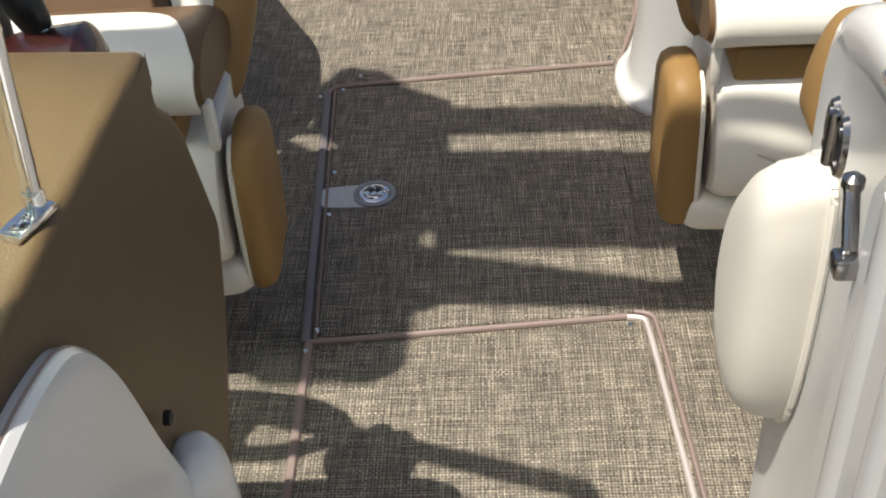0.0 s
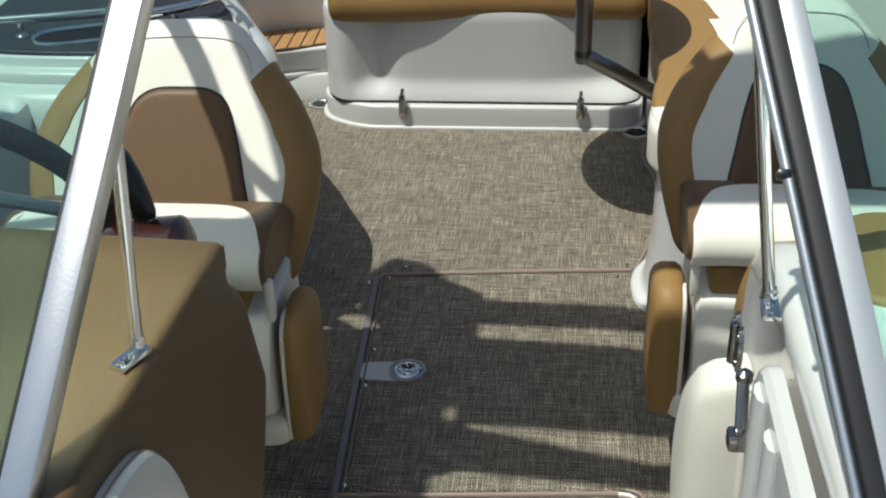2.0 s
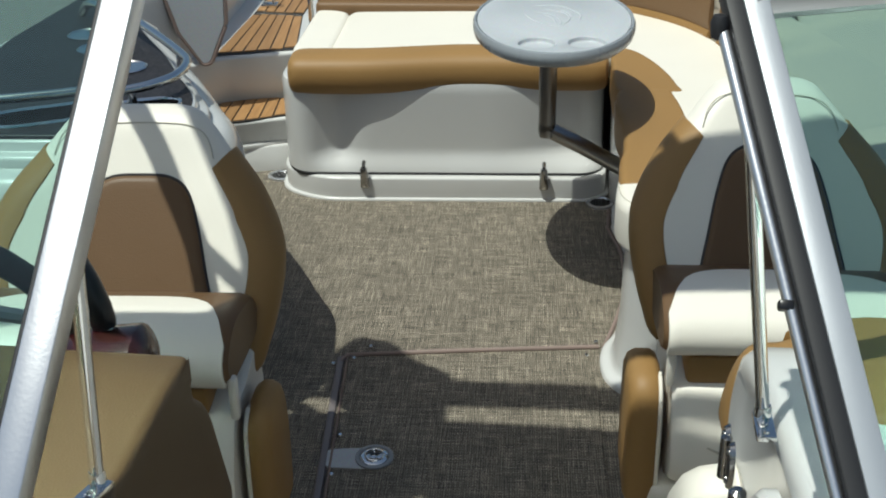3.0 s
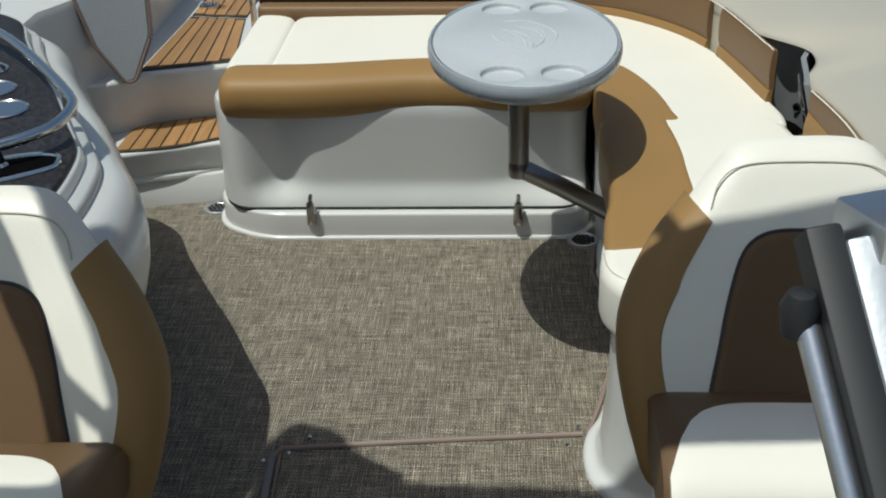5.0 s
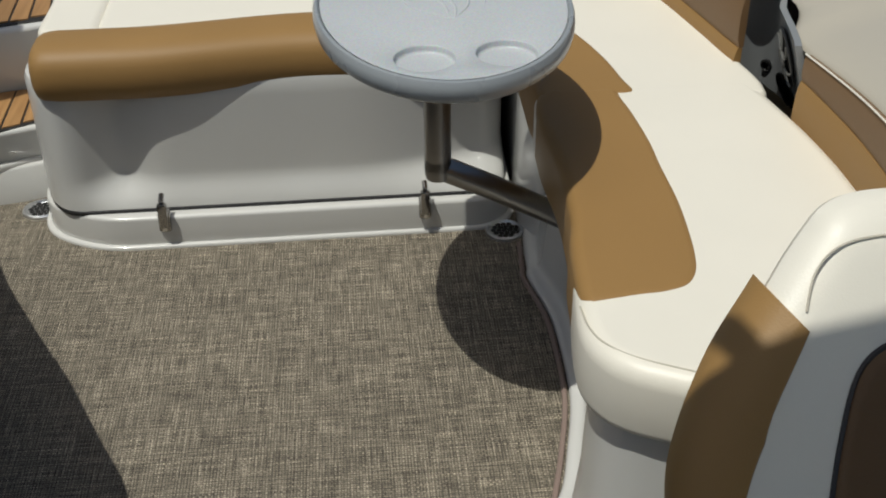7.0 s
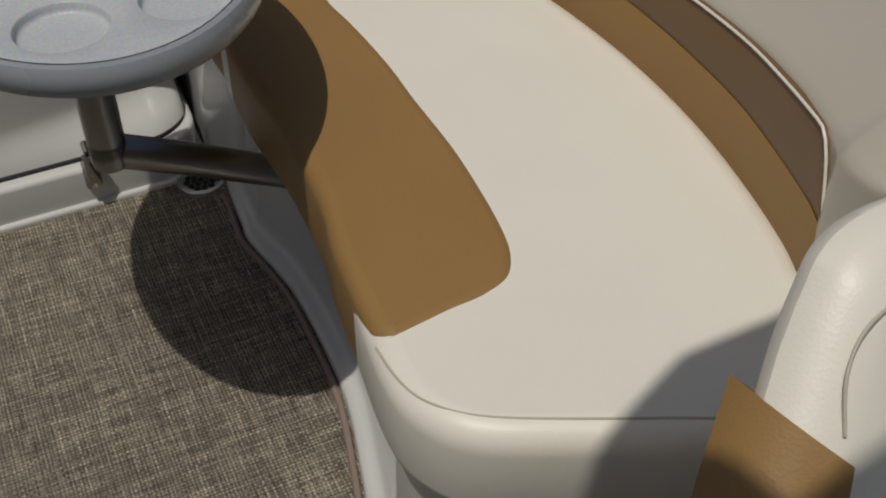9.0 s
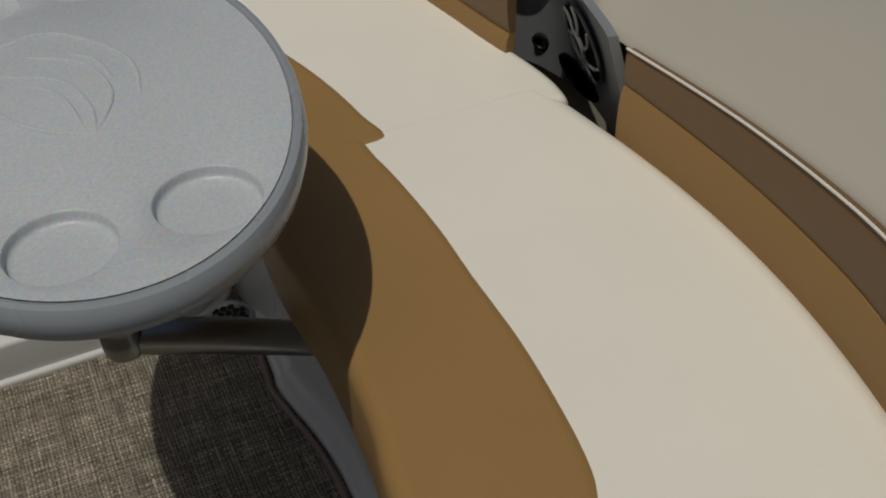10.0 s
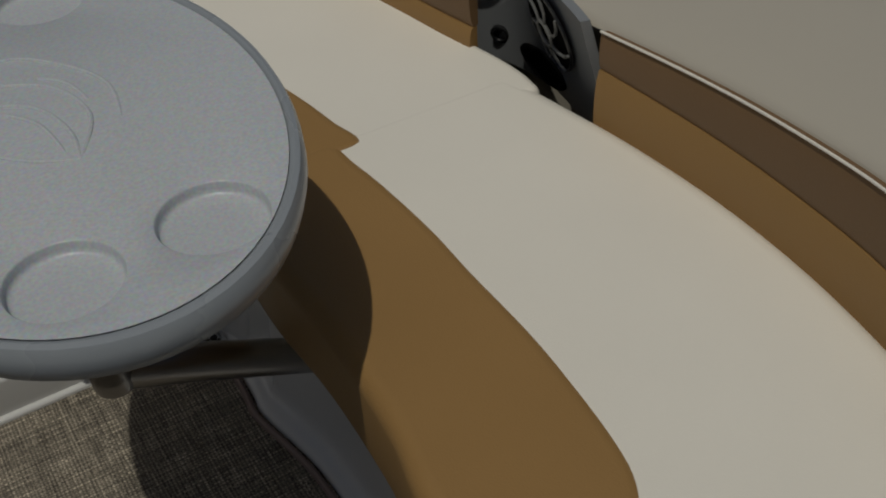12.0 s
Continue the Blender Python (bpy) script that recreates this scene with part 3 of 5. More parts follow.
part("cup_recess", facing(lathe([(0.040, 0.0), (0.040, 0.004), (0.034, 0.005), (0.030, 0.001), (0.002, 0.0)], (0, 0, 0), 22, "z", 1.3, 0.7), (panel_x(2.845, 0.398) - 0.004, 2.845, 0.398), (-1.0, 0.0, -0.25)), MATT_BLACK, sp, "black cup recess")

# the side deck
dk = [Vector(p) for p in spline([(0.94, -0.6), (0.95, 0.6), (0.95, 1.5), (0.92, 1.75), (0.855, 1.92), (0.806, 2.01), (0.802, 2.058), (0.818, 2.085), (0.834, 2.13), (0.853, 2.19), (0.869, 2.28), (0.875, 2.40), (0.872, 2.51), (0.858, 2.655), (0.840, 2.78), (0.811, 2.91), (0.791, 3.02), (0.746, 3.225), (0.671, 3.38), (0.55, 3.515), (0.40, 3.62), (0.30, 3.70), (0.30, 4.2)], 6, False)]
rings = []
for p in dk:
    out_x = 1.42 if p.y < 3.4 else 1.42 - 0.25 * (p.y - 3.4)
    top = coam_top(max(p.y, 2.07))
    niche = 0.13 * max(0.0, min(1.0, (p.y - 2.65) / 0.04, (3.05 - p.y) / 0.03))
    lip = 0.072 * math.sin(math.pi * max(0.0, min(1.0, (p.y - 2.72) / 0.28))) ** 1.5
    rings.append([Vector((p.x + niche, p.y, -0.02)), Vector((p.x + niche, p.y, top - 0.010)), Vector((p.x + lip, p.y, top - 0.006)), Vector((p.x + lip + 0.003, p.y, top)), Vector((p.x + lip + 0.012, p.y, top + 0.006)), Vector((p.x + max(0.05, lip + 0.03), p.y + 0.005, top + 0.016)), Vector((p.x + 0.16, p.y + 0.02, top + 0.036)),
                  Vector((out_x - 0.05, p.y + 0.05, top + 0.05)), Vector((out_x, p.y + 0.05, 0.59)), Vector((out_x, p.y + 0.05, 0.52)), Vector((out_x - 0.3, p.y + 0.05, -0.6)), Vector((0.07, p.y + 0.05, -0.95))])
solid("deck_port", loft(rings, False, False, False), DECK, "cream gelcoat side deck and hull", "deck", "structure")

# ---- the aft bench ----
bench = thing("aft_bench", "white moulded bench base with a latched hinged front panel", "bench base", (-0.08, 3.3, 0))
fb = rounded([(-0.575, 3.75), (-0.568, 3.10), (-0.50, 3.035), (0.36, 3.045), (0.44, 3.10), (0.46, 3.75)], 0.05, 6)
kick = rounded([(-0.578, 3.75), (-0.572, 3.115), (-0.44, 3.032), (0.375, 3.042), (0.43, 3.09), (0.46, 3.75)], 0.07, 6)
part("kick_base", pillow(kick, -0.02, 0.073, 0.008, 0.002), GEL, bench)
part("kick_flange", pillow([p + (p - Vector((-0.05, 3.4))).normalized() * 0.012 for p in kick], -0.02, 0.008, 0.006, 0.002), GEL, bench)


def rake(x, y, z):
    if y > 3.4:
        return (x, y, z)
    h = max(z - 0.07, 0) / 0.28
    u = (x + 0.08) / 0.48
    g = max(0.0, min(1.0, (x - 0.07) / 0.28))
    b = max(0.0, min(1.0, (x + 0.34) / 0.36))
    dip = 0.036 * math.exp(-((x + 0.39) / 0.062) ** 2) + 0.019 * math.exp(-((x + 0.29) / (0.17 if x > -0.29 else 0.12)) ** 2)
    set_back = dip + 0.022 * b * b * (3 - 2 * b) + 0.05 * g * g
    fade = max(0.0, min(1.0, (z - 0.077) / 0.07))
    return (x, y + 0.006 * (1 - min(h, 1.0)) + h * 0.012 * u * u + set_back * fade * fade * (3 - 2 * fade), z)


panel = rounded([(-0.566, 3.70), (-0.560, 3.125), (-0.505, 3.052), (0.37, 3.06), (0.42, 3.10), (0.45, 3.70)], 0.05, 6)
k = max(range(len(panel)), key=lambda q: (panel[q] - panel[q - 1]).length if max(panel[q].y, panel[q - 1].y) < 3.1 else 0)
panel[k:k] = [panel[k - 1].lerp(panel[k], f / 72) for f in range(1, 72)]
levels = [(0.004, 0.077), (0.0, 0.081), *[(0.0, 0.090 + 0.012 * i) for i in range(7)], (0.0, 0.20), (0.0, 0.26), (0.0, 0.32), (0.0, 0.352), (0.004, 0.362), (0.012, 0.366)]
part("front_panel", loft([[Vector(rake(p.x, p.y, z)) for p in inset(ccw(panel), d)] for d, z in levels]), GEL, bench)
part("panel_gasket", pillow(inset(ccw(panel), 0.004), 0.070, 0.080, 0.002, 0.001), RUBBER, bench)
for x in (-0.304, 0.24):
    clip = part("latch", merge(box(x - 0.013, 3.024, 0.042, x + 0.013, 3.046, 0.088, 0.004), box(x - 0.010, 3.016, 0.055, x + 0.010, 3.030, 0.112, 0.004)), DARK_REFLECT_CHROME, bench, "small chrome toggle latch")
    part("hook", tube([(x, 3.03, 0.10), (x, 3.025, 0.118), (x, 3.04, 0.124)], 0.006, 8), DARK_REFLECT_CHROME, clip)
    part("bolt", lathe([(0.005, 0), (0.005, 0.004), (0.002, 0.005)], (x, 3.02, 0.05), 8, "y"), CHROME, clip)

bc = thing("bench_cushion", "cream vinyl bench cushion with a rounded tan front roll", "seat cushion", (-0.1, 3.35, 0.34))
part("seat_pad", pillow(rounded([(-0.414, 3.16), (0.44, 3.16), (0.44, 3.64), (-0.414, 3.62)], 0.055), 0.34, 0.428, 0.022, 0.01), CREAM, bc)
part("end_pad", pillow(rounded([(-0.535, 3.18), (-0.404, 3.16), (-0.404, 3.62), (-0.53, 3.66)], 0.055), 0.34, 0.427, 0.02, 0.01), CREAM, bc)
roll = []
for x, s in [(-0.528, 0.35), (-0.526, 0.55), (-0.523, 0.72), (-0.517, 0.86), (-0.508, 0.94), (-0.495, 0.98)] + [(-0.48 + 0.0215 * k, 1.0 + 0.02 * math.sin(math.pi * k / 40)) for k in range(41)] + [(0.40, 0.96), (0.415, 0.88), (0.422, 0.72), (0.425, 0.5)]:
    e = min(1.0, max(0.0, (0.02 - x) / 0.36))
    c = Vector((x, 3.163 - 0.032 * e * e * (3 - 2 * e), 0.382 - 0.003 * e))
    roll.append([c + Vector((0, math.copysign(abs(math.cos(a)) ** 0.7, math.cos(a)) * 0.082 * s, math.copysign(abs(math.sin(a)) ** 0.75, math.sin(a)) * 0.061 * s)) for a in [2 * math.pi * k / 22 for k in range(22)]])
part("front_roll", loft(roll), TAN, bc, "rounded tan vinyl front roll")
# backrest behind the bench
br = thing("bolster_cushion", "brown and cream vinyl cushion with a black roll behind the bench", "cushion", (-0.1, 3.7, 0.4))
part("brown_pad", pillow(rounded([(-0.53, 3.625), (0.47, 3.60), (0.47, 3.70), (-0.53, 3.70)], 0.02), 0.385, 0.452, 0.015, 0.006), BROWN, br)
part("black_roll", tube([(-0.53, 3.70, 0.47), (0.0, 3.69, 0.47), (0.47, 3.68, 0.47)], 0.033, 12), BLACK_VINYL, br)
part("cream_pad", pillow(rounded([(-0.53, 3.73), (0.47, 3.72), (0.47, 3.95), (-0.53, 3.95)], 0.03), 0.35, 0.53, 0.03, 0.01), CREAM, br)
part("upper_pad", pillow(rounded([(-0.53, 3.80), (0.47, 3.80), (0.47, 4.2), (-0.53, 4.2)], 0.03), 0.50, 0.60, 0.03, 0.01), BROWN, br)

# the gap between bench and lounge
solid("corner_moulding", pillow(rounded([(0.44, 3.06), (0.47, 2.95), (0.60, 2.90), (0.75, 3.0), (0.6, 3.5), (0.455, 3.55)], 0.03), -0.02, 0.33, 0.01, 0.003), GEL, "white moulding between bench and side lounge", "wall", "structure")

solid("gap_flange", pillow(rounded([(0.446, 3.052), (0.462, 3.045), (0.475, 3.06), (0.472, 3.12), (0.45, 3.12)], 0.012), -0.02, 0.335, 0.006, 0.003), GEL, "narrow white moulded flange beside the lounge base", "wall", "structure")


def drain(x, y, rx, ry):
    d = thing("floor_drain", "small perforated stainless drain grate in the sole", "drain", (x, y, 0), "floor drains")
    part("rim", lathe([(1.25, 0.0), (1.22, 0.006), (1.05, 0.008), (0.98, 0.004), (0.2, 0.004)], (x, y, 0), 26, "z", rx, ry), ALU, d)
    for i in range(-2, 3):
        for j in range(-2, 3):
            if i * i + j * j <= 5:
                part("hole", lathe([(0.006, 0.0042), (0.006, 0.0052), (0.001, 0.0054)], (x + i * rx * 0.36 + (j % 2) * rx * 0.15, y + j * ry * 0.34, 0), 8), BLACK, d)


drain(0.409, 3.022, 0.033, 0.033)
drain(-0.60, 3.205, 0.035, 0.033)

# ---- table ----
TX, TY, TZ = 0.2485, 2.640, 0.682
table = thing("cocktail_table", "grey speckled oval table with cup recesses on a swivel arm", "table", (TX, TY, 0.34))


def oval(s, z, n=72):
    return [Vector((TX + 0.200 * s * math.cos(2 * math.pi * k / n), TY + 0.300 * s * math.sin(2 * math.pi * k / n), z)) for k in range(n)]


rim = loft([oval(0.90, TZ - 0.034), oval(0.955, TZ - 0.032), oval(0.985, TZ - 0.026), oval(1.0, TZ - 0.014), oval(0.997, TZ - 0.004), oval(0.983, TZ + 0.003), oval(0.965, TZ + 0.004), oval(0.945, TZ + 0.001), oval(0.938, TZ - 0.004), oval(0.90, TZ - 0.014), oval(0.5, TZ - 0.014)])
part("rim", rim, TABLERIM, table, "darker grey rounded rim")
CUPS = [(0.3215, 2.437), (0.206, 2.430), (0.199, 2.840), (0.305, 2.846)]


def tabletop():
    """The oval top with four shallow cup recesses."""
    outer = [(TX + 0.1884 * math.cos(2 * math.pi * k / 96), TY + 0.2826 * math.sin(2 * math.pi * k / 96)) for k in range(96)]
    pts, edges = [Vector(p) for p in outer], [(k, (k + 1) % 96) for k in range(96)]
    bm = bmesh.new()
    for cx, cy in CUPS:
        base = len(pts)
        circle = [(math.cos(2 * math.pi * k / 48), math.sin(2 * math.pi * k / 48)) for k in range(48)]
        pts += [Vector((cx + 0.0445 * u, cy + 0.0445 * v)) for u, v in circle]
        edges += [(base + k, base + (k + 1) % 48) for k in range(48)]
        rings = [[Vector((cx + r * u, cy + r * v, TZ + 0.0015 + z)) for u, v in circle] for r, z in ((0.0445, 0), (0.0438, -0.0004), (0.0432, -0.0014), (0.0425, -0.006), (0.0418, -0.0088), (0.0400, -0.0103), (0.037, -0.0106), (0.018, -0.0106), (0.003, -0.0106))]
        bm = merge(bm, loft(rings[::-1], True, False))
    v, e, f, *_ = geometry.delaunay_2d_cdt(pts, edges, [], 1, 1e-6)
    flat = bmesh.new()
    vs = [flat.verts.new((p.x, p.y, TZ + 0.0015)) for p in v]
    for tri in f:
        c = sum((v[k] for k in tri), Vector((0, 0))) / len(tri)
        if min(math.hypot(c.x - cx, c.y - cy) for cx, cy in CUPS) > 0.0443:
            flat.faces.new([vs[k] for k in tri])
    bm = merge(bm, flat)
    bmesh.ops.remove_doubles(bm, verts=bm.verts, dist=1e-5)
    bmesh.ops.recalc_face_normals(bm, faces=bm.faces)
    return bm


part("tabletop", tabletop(), TABLETOP, table, "", 60)
emblem = [[(0.306, 2.625), (0.312, 2.68), (0.29, 2.73), (0.25, 2.77), (0.20, 2.765)], [(0.258, 2.583), (0.284, 2.64), (0.27, 2.70), (0.225, 2.735)], [(0.258, 2.583), (0.262, 2.63), (0.245, 2.68), (0.20, 2.71)],
          [(0.258, 2.583), (0.225, 2.60), (0.195, 2.635), (0.175, 2.69)], [(0.290, 2.665), (0.282, 2.70), (0.262, 2.725)], [(0.250, 2.60), (0.243, 2.65), (0.22, 2.685)]]
for e in emblem:
    line = [p + Vector((0.003, -0.017, 0.0)) for p in spline([(*q, 0.0) for q in e], 6, False)]
    part("emblem_line", tube([(p.x, p.y, TZ - 0.0006 + 0.0016 * min(1.0, 5 * k / len(line), 5 * (len(line) - 1 - k) / len(line))) for k, p in enumerate(line)], 0.0024, 8), TABLETOP, table)
PX, PY = 0.238, 2.632
part("post", lathe([(0.021, 0.386), (0.0225, 0.392), (0.0225, 0.657)], (PX, PY, 0), 24), GREYPIPE, table, "grey metal post")
part("mount", lathe([(0.055, 0.637), (0.06, 0.642), (0.06, 0.654)], (PX, PY, 0), 24), BLACK, table)
part("arm", tube([(PX - 0.008, PY, 0.398), (0.33, 2.648, 0.340), (0.485, 2.672, 0.243)], 0.0215, 16), GREYPIPE, table, "grey metal arm")
part("elbow_cap", lathe([(0.010, 0.371), (0.0205, 0.374), (0.0225, 0.383), (0.0225, 0.410)], (PX, PY, 0), 24), GREYPIPE, table)


# ---- the two bucket seats ----
def seat_shell(outline, depth, r, place, rings_in=(0.9, 0.75, 0.55, 0.3, 0.1), bulge=0.0):
    """A padded shell over a front outline (across, up). place turns (across, up, depth) into the world."""
    o = ccw(outline)
    c = sum(o, Vector((0, 0))) / len(o)
    prof = [(r * 1.3, depth), (r * 0.8, depth - 0.08 * r), (r * 0.4, depth - 0.28 * r), (r * 0.12, depth - 0.6 * r), (0, depth - r)] if depth > 1.9 * r else [(0.0, depth)]
    prof += [(r - r * math.cos(radians(18 * i)), r - r * math.sin(radians(18 * i))) for i in range(6)]
    rings = [[(p.x, p.y, w) for p in inset(o, d)] for d, w in prof]
    top = inset(o, r)
    for s in rings_in:
        rings.append([(c.x + (p.x - c.x) * s, c.y + (p.y - c.y) * s, -bulge * (1 - s * s)) for p in top])
    return loft([[Vector(place(*p)) for p in ring] for ring in rings])


def bucket_seat(cx, dy, side, label, arm_in, arm_out, back_dy, drop):
    """side: +1 where the aisle lies towards smaller x, -1 where towards larger x."""
    s = thing("bucket_seat", label, "boat seat", (cx, 1.6 + dy, 0), "bucket seats")

    def X(u):
        return cx + side * u

    def place(u, z, w):
        # the back leans aft, and its sides come forward
        f = 1.605 + 0.66 * (z - 0.56) - 0.014 * max(0.0, abs(u) - 0.06) / 0.14 * (1 if z < 0.70 else max(0, 1 - (z - 0.70) / 0.08))
        return (X(u), f + back_dy + w * 0.92, z - drop - 0.25 * w)

    # backrest
    half = [(0.0, 0.829), (0.06, 0.828), (0.093, 0.819), (0.114, 0.801), (0.131, 0.783), (0.157, 0.754), (0.206, 0.703), (0.238, 0.645), (0.245, 0.60), (0.239, 0.55), (0.223, 0.49), (0.20, 0.445), (0.12, 0.415), (0.0, 0.41)]
    out = spline(half + [(-u, z) for u, z in half[-2:0:-1]], 5)
    back = part("backrest", seat_shell(out, 0.068, 0.034, place), CREAM, s)
    ins = [(0.0, 0.727), (0.05, 0.724), (0.083, 0.704), (0.103, 0.655), (0.117, 0.60), (0.130, 0.55), (0.132, 0.52), (0.10, 0.50), (0.0, 0.498)]
    ins = spline(ins + [(-u, z) for u, z in ins[-2:0:-1]], 5)
    part("back_insert", seat_shell(ins, 0.014, 0.010, lambda u, z, w: place(u, z, w - 0.009)), SEAT_BROWN, s, "brown vinyl insert")
    part("insert_piping", tube([place(p.x, p.y, 0.0) for p in ins + ins[:2]], 0.0032, 6), BLACK_VINYL, s)
    # the tan strip on the sides of the back
    o = ccw(out)
    for sign, nm in ((-1, "aisle_strip"), (1, "outer_strip")):
        run = [p for p in o if p.x * sign > 0 and 0.44 <= p.y <= 0.762]
        run.sort(key=lambda p: p.y)
        rows = []
        for p in run:
            at = o.index(p)
            t = (o[(at + 1) % len(o)] - o[at - 1]).normalized()
            nrm = Vector((t.y, -t.x))
            q = lambda d, w: Vector(place(p.x + nrm.x * d, p.y + nrm.y * d, w))
            k = 0.68 + 0.32 * min(1.0, max(0.0, (0.762 - p.y) / 0.07))
            rows.append([q(-0.052 * k, 0.0010), q(-0.049 * k, -0.0026), q(-0.036 * k, -0.0028), q(-0.022, -0.0006), q(-0.011, 0.0060), q(-0.002, 0.0165), q(0.004, 0.032), q(0.005, 0.048), q(0.004, 0.060), q(-0.004, 0.064), q(-0.014, 0.0685), q(-0.030, 0.0695), q(-0.036, 0.062), q(-0.02, 0.04)])
        part(nm, loft(rows), TAN, s, "tan vinyl side strip")
    # stitched line across the top cap
    cap = spline([(-0.126, 0.752), (-0.116, 0.778), (-0.094, 0.796), (-0.05, 0.803), (0.05, 0.803), (0.094, 0.796), (0.116, 0.778), (0.126, 0.752)], 5, False)
    part("cap_seam", tube([place(p.x, p.y, 0.0) for p in cap], 0.0012, 6), STITCH, s)

    # flip-up bolster: brown top, cream front
    def rolled(u0, u1, prof, end):
        rings = []
        steps = [(u0, 0.72), (u0 + 0.008, 0.9), (u0 + 0.022, 1.0), (0.0, 1.0), (u1 - 0.022, 1.0), (u1 - 0.008, 0.9), (u1, 0.72)]
        cy = sum(p[0] for p in prof) / len(prof)
        cz = sum(p[1] for p in prof) / len(prof)
        for u, k in steps:
            rings.append([Vector((X(u), dy + cy + (y - cy) * (end + (1 - end) * k), cz + (z - cz) * (end + (1 - end) * k))) for y, z in prof])
        return loft(rings)

    body = spline([(1.60, 0.548), (1.53, 0.572), (1.46, 0.583), (1.405, 0.568), (1.378, 0.540), (1.386, 0.508), (1.43, 0.490), (1.55, 0.478), (1.62, 0.49)], 5)
    part("bolster", rolled(-0.212, 0.205, body, 0.55), SEAT_BROWN, s, "brown vinyl flip-up bolster")
    crescent = []
    bo = ccw([(p.x, p.y) for p in body])
    if (bo[0] - body[0].to_2d()).length > 1e-6:
        bo = bo[::-1]
    proud, under = inset(ccw(bo), -0.0035), inset(ccw(bo), 0.006)
    if (ccw(bo)[0] - bo[0]).length > 1e-6:
        proud, under = proud[::-1], under[::-1]

    def along(line, k):
        f = int(k)
        return line[f].lerp(line[f + 1], k - f)

    for i in range(25):
        f = -1 + i / 12
        k0 = 4.0 + 11.0 * abs(f) ** 6
        ks = [k0 + (31 - k0) * j / 9 for j in range(10)]
        ring = [along(proud, k) for k in ks] + [along(under, k) for k in (ks[-1], ks[6], ks[3], ks[0])]
        crescent.append([Vector((X(0.205 * f), dy + p.x, p.y)) for p in ring])
    part("bolster_front", loft(crescent), CREAM, s, "cream vinyl crescent on the front of the bolster")
    # lower cushion with the shaded tan recess above it
    low = spline([(1.62, 0.447), (1.50, 0.452), (1.43, 0.448), (1.392, 0.436), (1.366, 0.39), (1.346, 0.33), (1.348, 0.292), (1.375, 0.262), (1.45, 0.225), (1.62, 0.225)], 5)
    part("seat_cushion", rolled(0.012 - arm_in, 0.19, low, 0.6), CREAM, s)
    part("recess", box(min(X(-0.17), X(0.17)), dy + 1.398, 0.44, max(X(-0.17), X(0.17)), dy + 1.62, 0.492, 0.008), TAN, s)
    part("cushion_seam", tube([(X(u), dy + 1.341 + 0.016 * abs(u / 0.15) ** 3, 0.322 + 0.035 * abs(u / 0.15) ** 2) for u in [-0.135 + 0.027 * i for i in range(11)]], 0.0022, 6), STITCH, s)
    # moulded shell under the cushion
    shell = rounded([(-0.235, 0), (0.215, 0), (0.205, 0.33), (-0.22, 0.33)], 0.05)
    part("seat_shell", pillow([(X(p.x), dy + 1.372 + p.y) for p in shell], 0.192, 0.25, 0.02, 0.02), CREAM, s)
    # padded arm panels
    for sign, nm in ((-1, "aisle_arm"), (1, "outer_arm")):
        prof = spline([(1.392, 0.20), (1.384, 0.30), (1.395, 0.395), (1.425, 0.432), (1.48, 0.442), (1.53, 0.44), (1.58, 0.42), (1.60, 0.36), (1.60, 0.28), (1.58, 0.205), (1.50, 0.198)], 5)
        o2 = ccw([(1.384 + (p.x - 1.384) * 0.76, p.y) for p in prof])
        u0, u1 = (-arm_out, -arm_in) if sign < 0 else (0.196, 0.245)
        rings = []
        for d, u in ((0.02, u0), (0.007, u0 + 0.006), (0.0, u0 + 0.018), (0.0, u1 - 0.014), (0.006, u1 - 0.005), (0.018, u1)):
            rings.append([Vector((X(u), dy + q.x, q.y)) for q in inset(o2, d)])
        part(nm, loft(rings), TAN, s, "tan vinyl arm panel")
        if sign < 0:
            part("arm_welt", tube([(X(u1 - 0.004), dy + q.x, q.y) for q in inset(o2, 0.006) if q.x < 1.445], 0.004, 6), CREAM, s)
            part("bolster_hinge", box(min(X(-arm_in), X(0.014 - arm_in)), dy + 1.39, 0.44, max(X(-arm_in), X(0.014 - arm_in)), dy + 1.41, 0.515, 0.005), CREAM, s)
    part("pedestal", lathe([(0.045, 0.012), (0.04, 0.03), (0.036, 0.05), (0.036, 0.20)], (cx, 1.58 + dy, 0), 24), ALU, s, "aluminium pedestal")
    part("pedestal_foot", lathe([(0.11, 0.0), (0.11, 0.006), (0.10, 0.012), (0.04, 0.018)], (cx, 1.58 + dy, 0), 28), ALU, s)
    return s


bucket_seat(0.614, 0.0, 1, "cream, brown and tan vinyl companion bucket seat with its bolster up", 0.203, 0.259, 0.0, 0.0)
helm_seat = bucket_seat(-0.474, -0.125, -1, "cream, brown and tan vinyl helm bucket seat with its bolster up", 0.220, 0.264, -0.098, 0.028)
helm_seat.rotation_euler.z = radians(1.0)

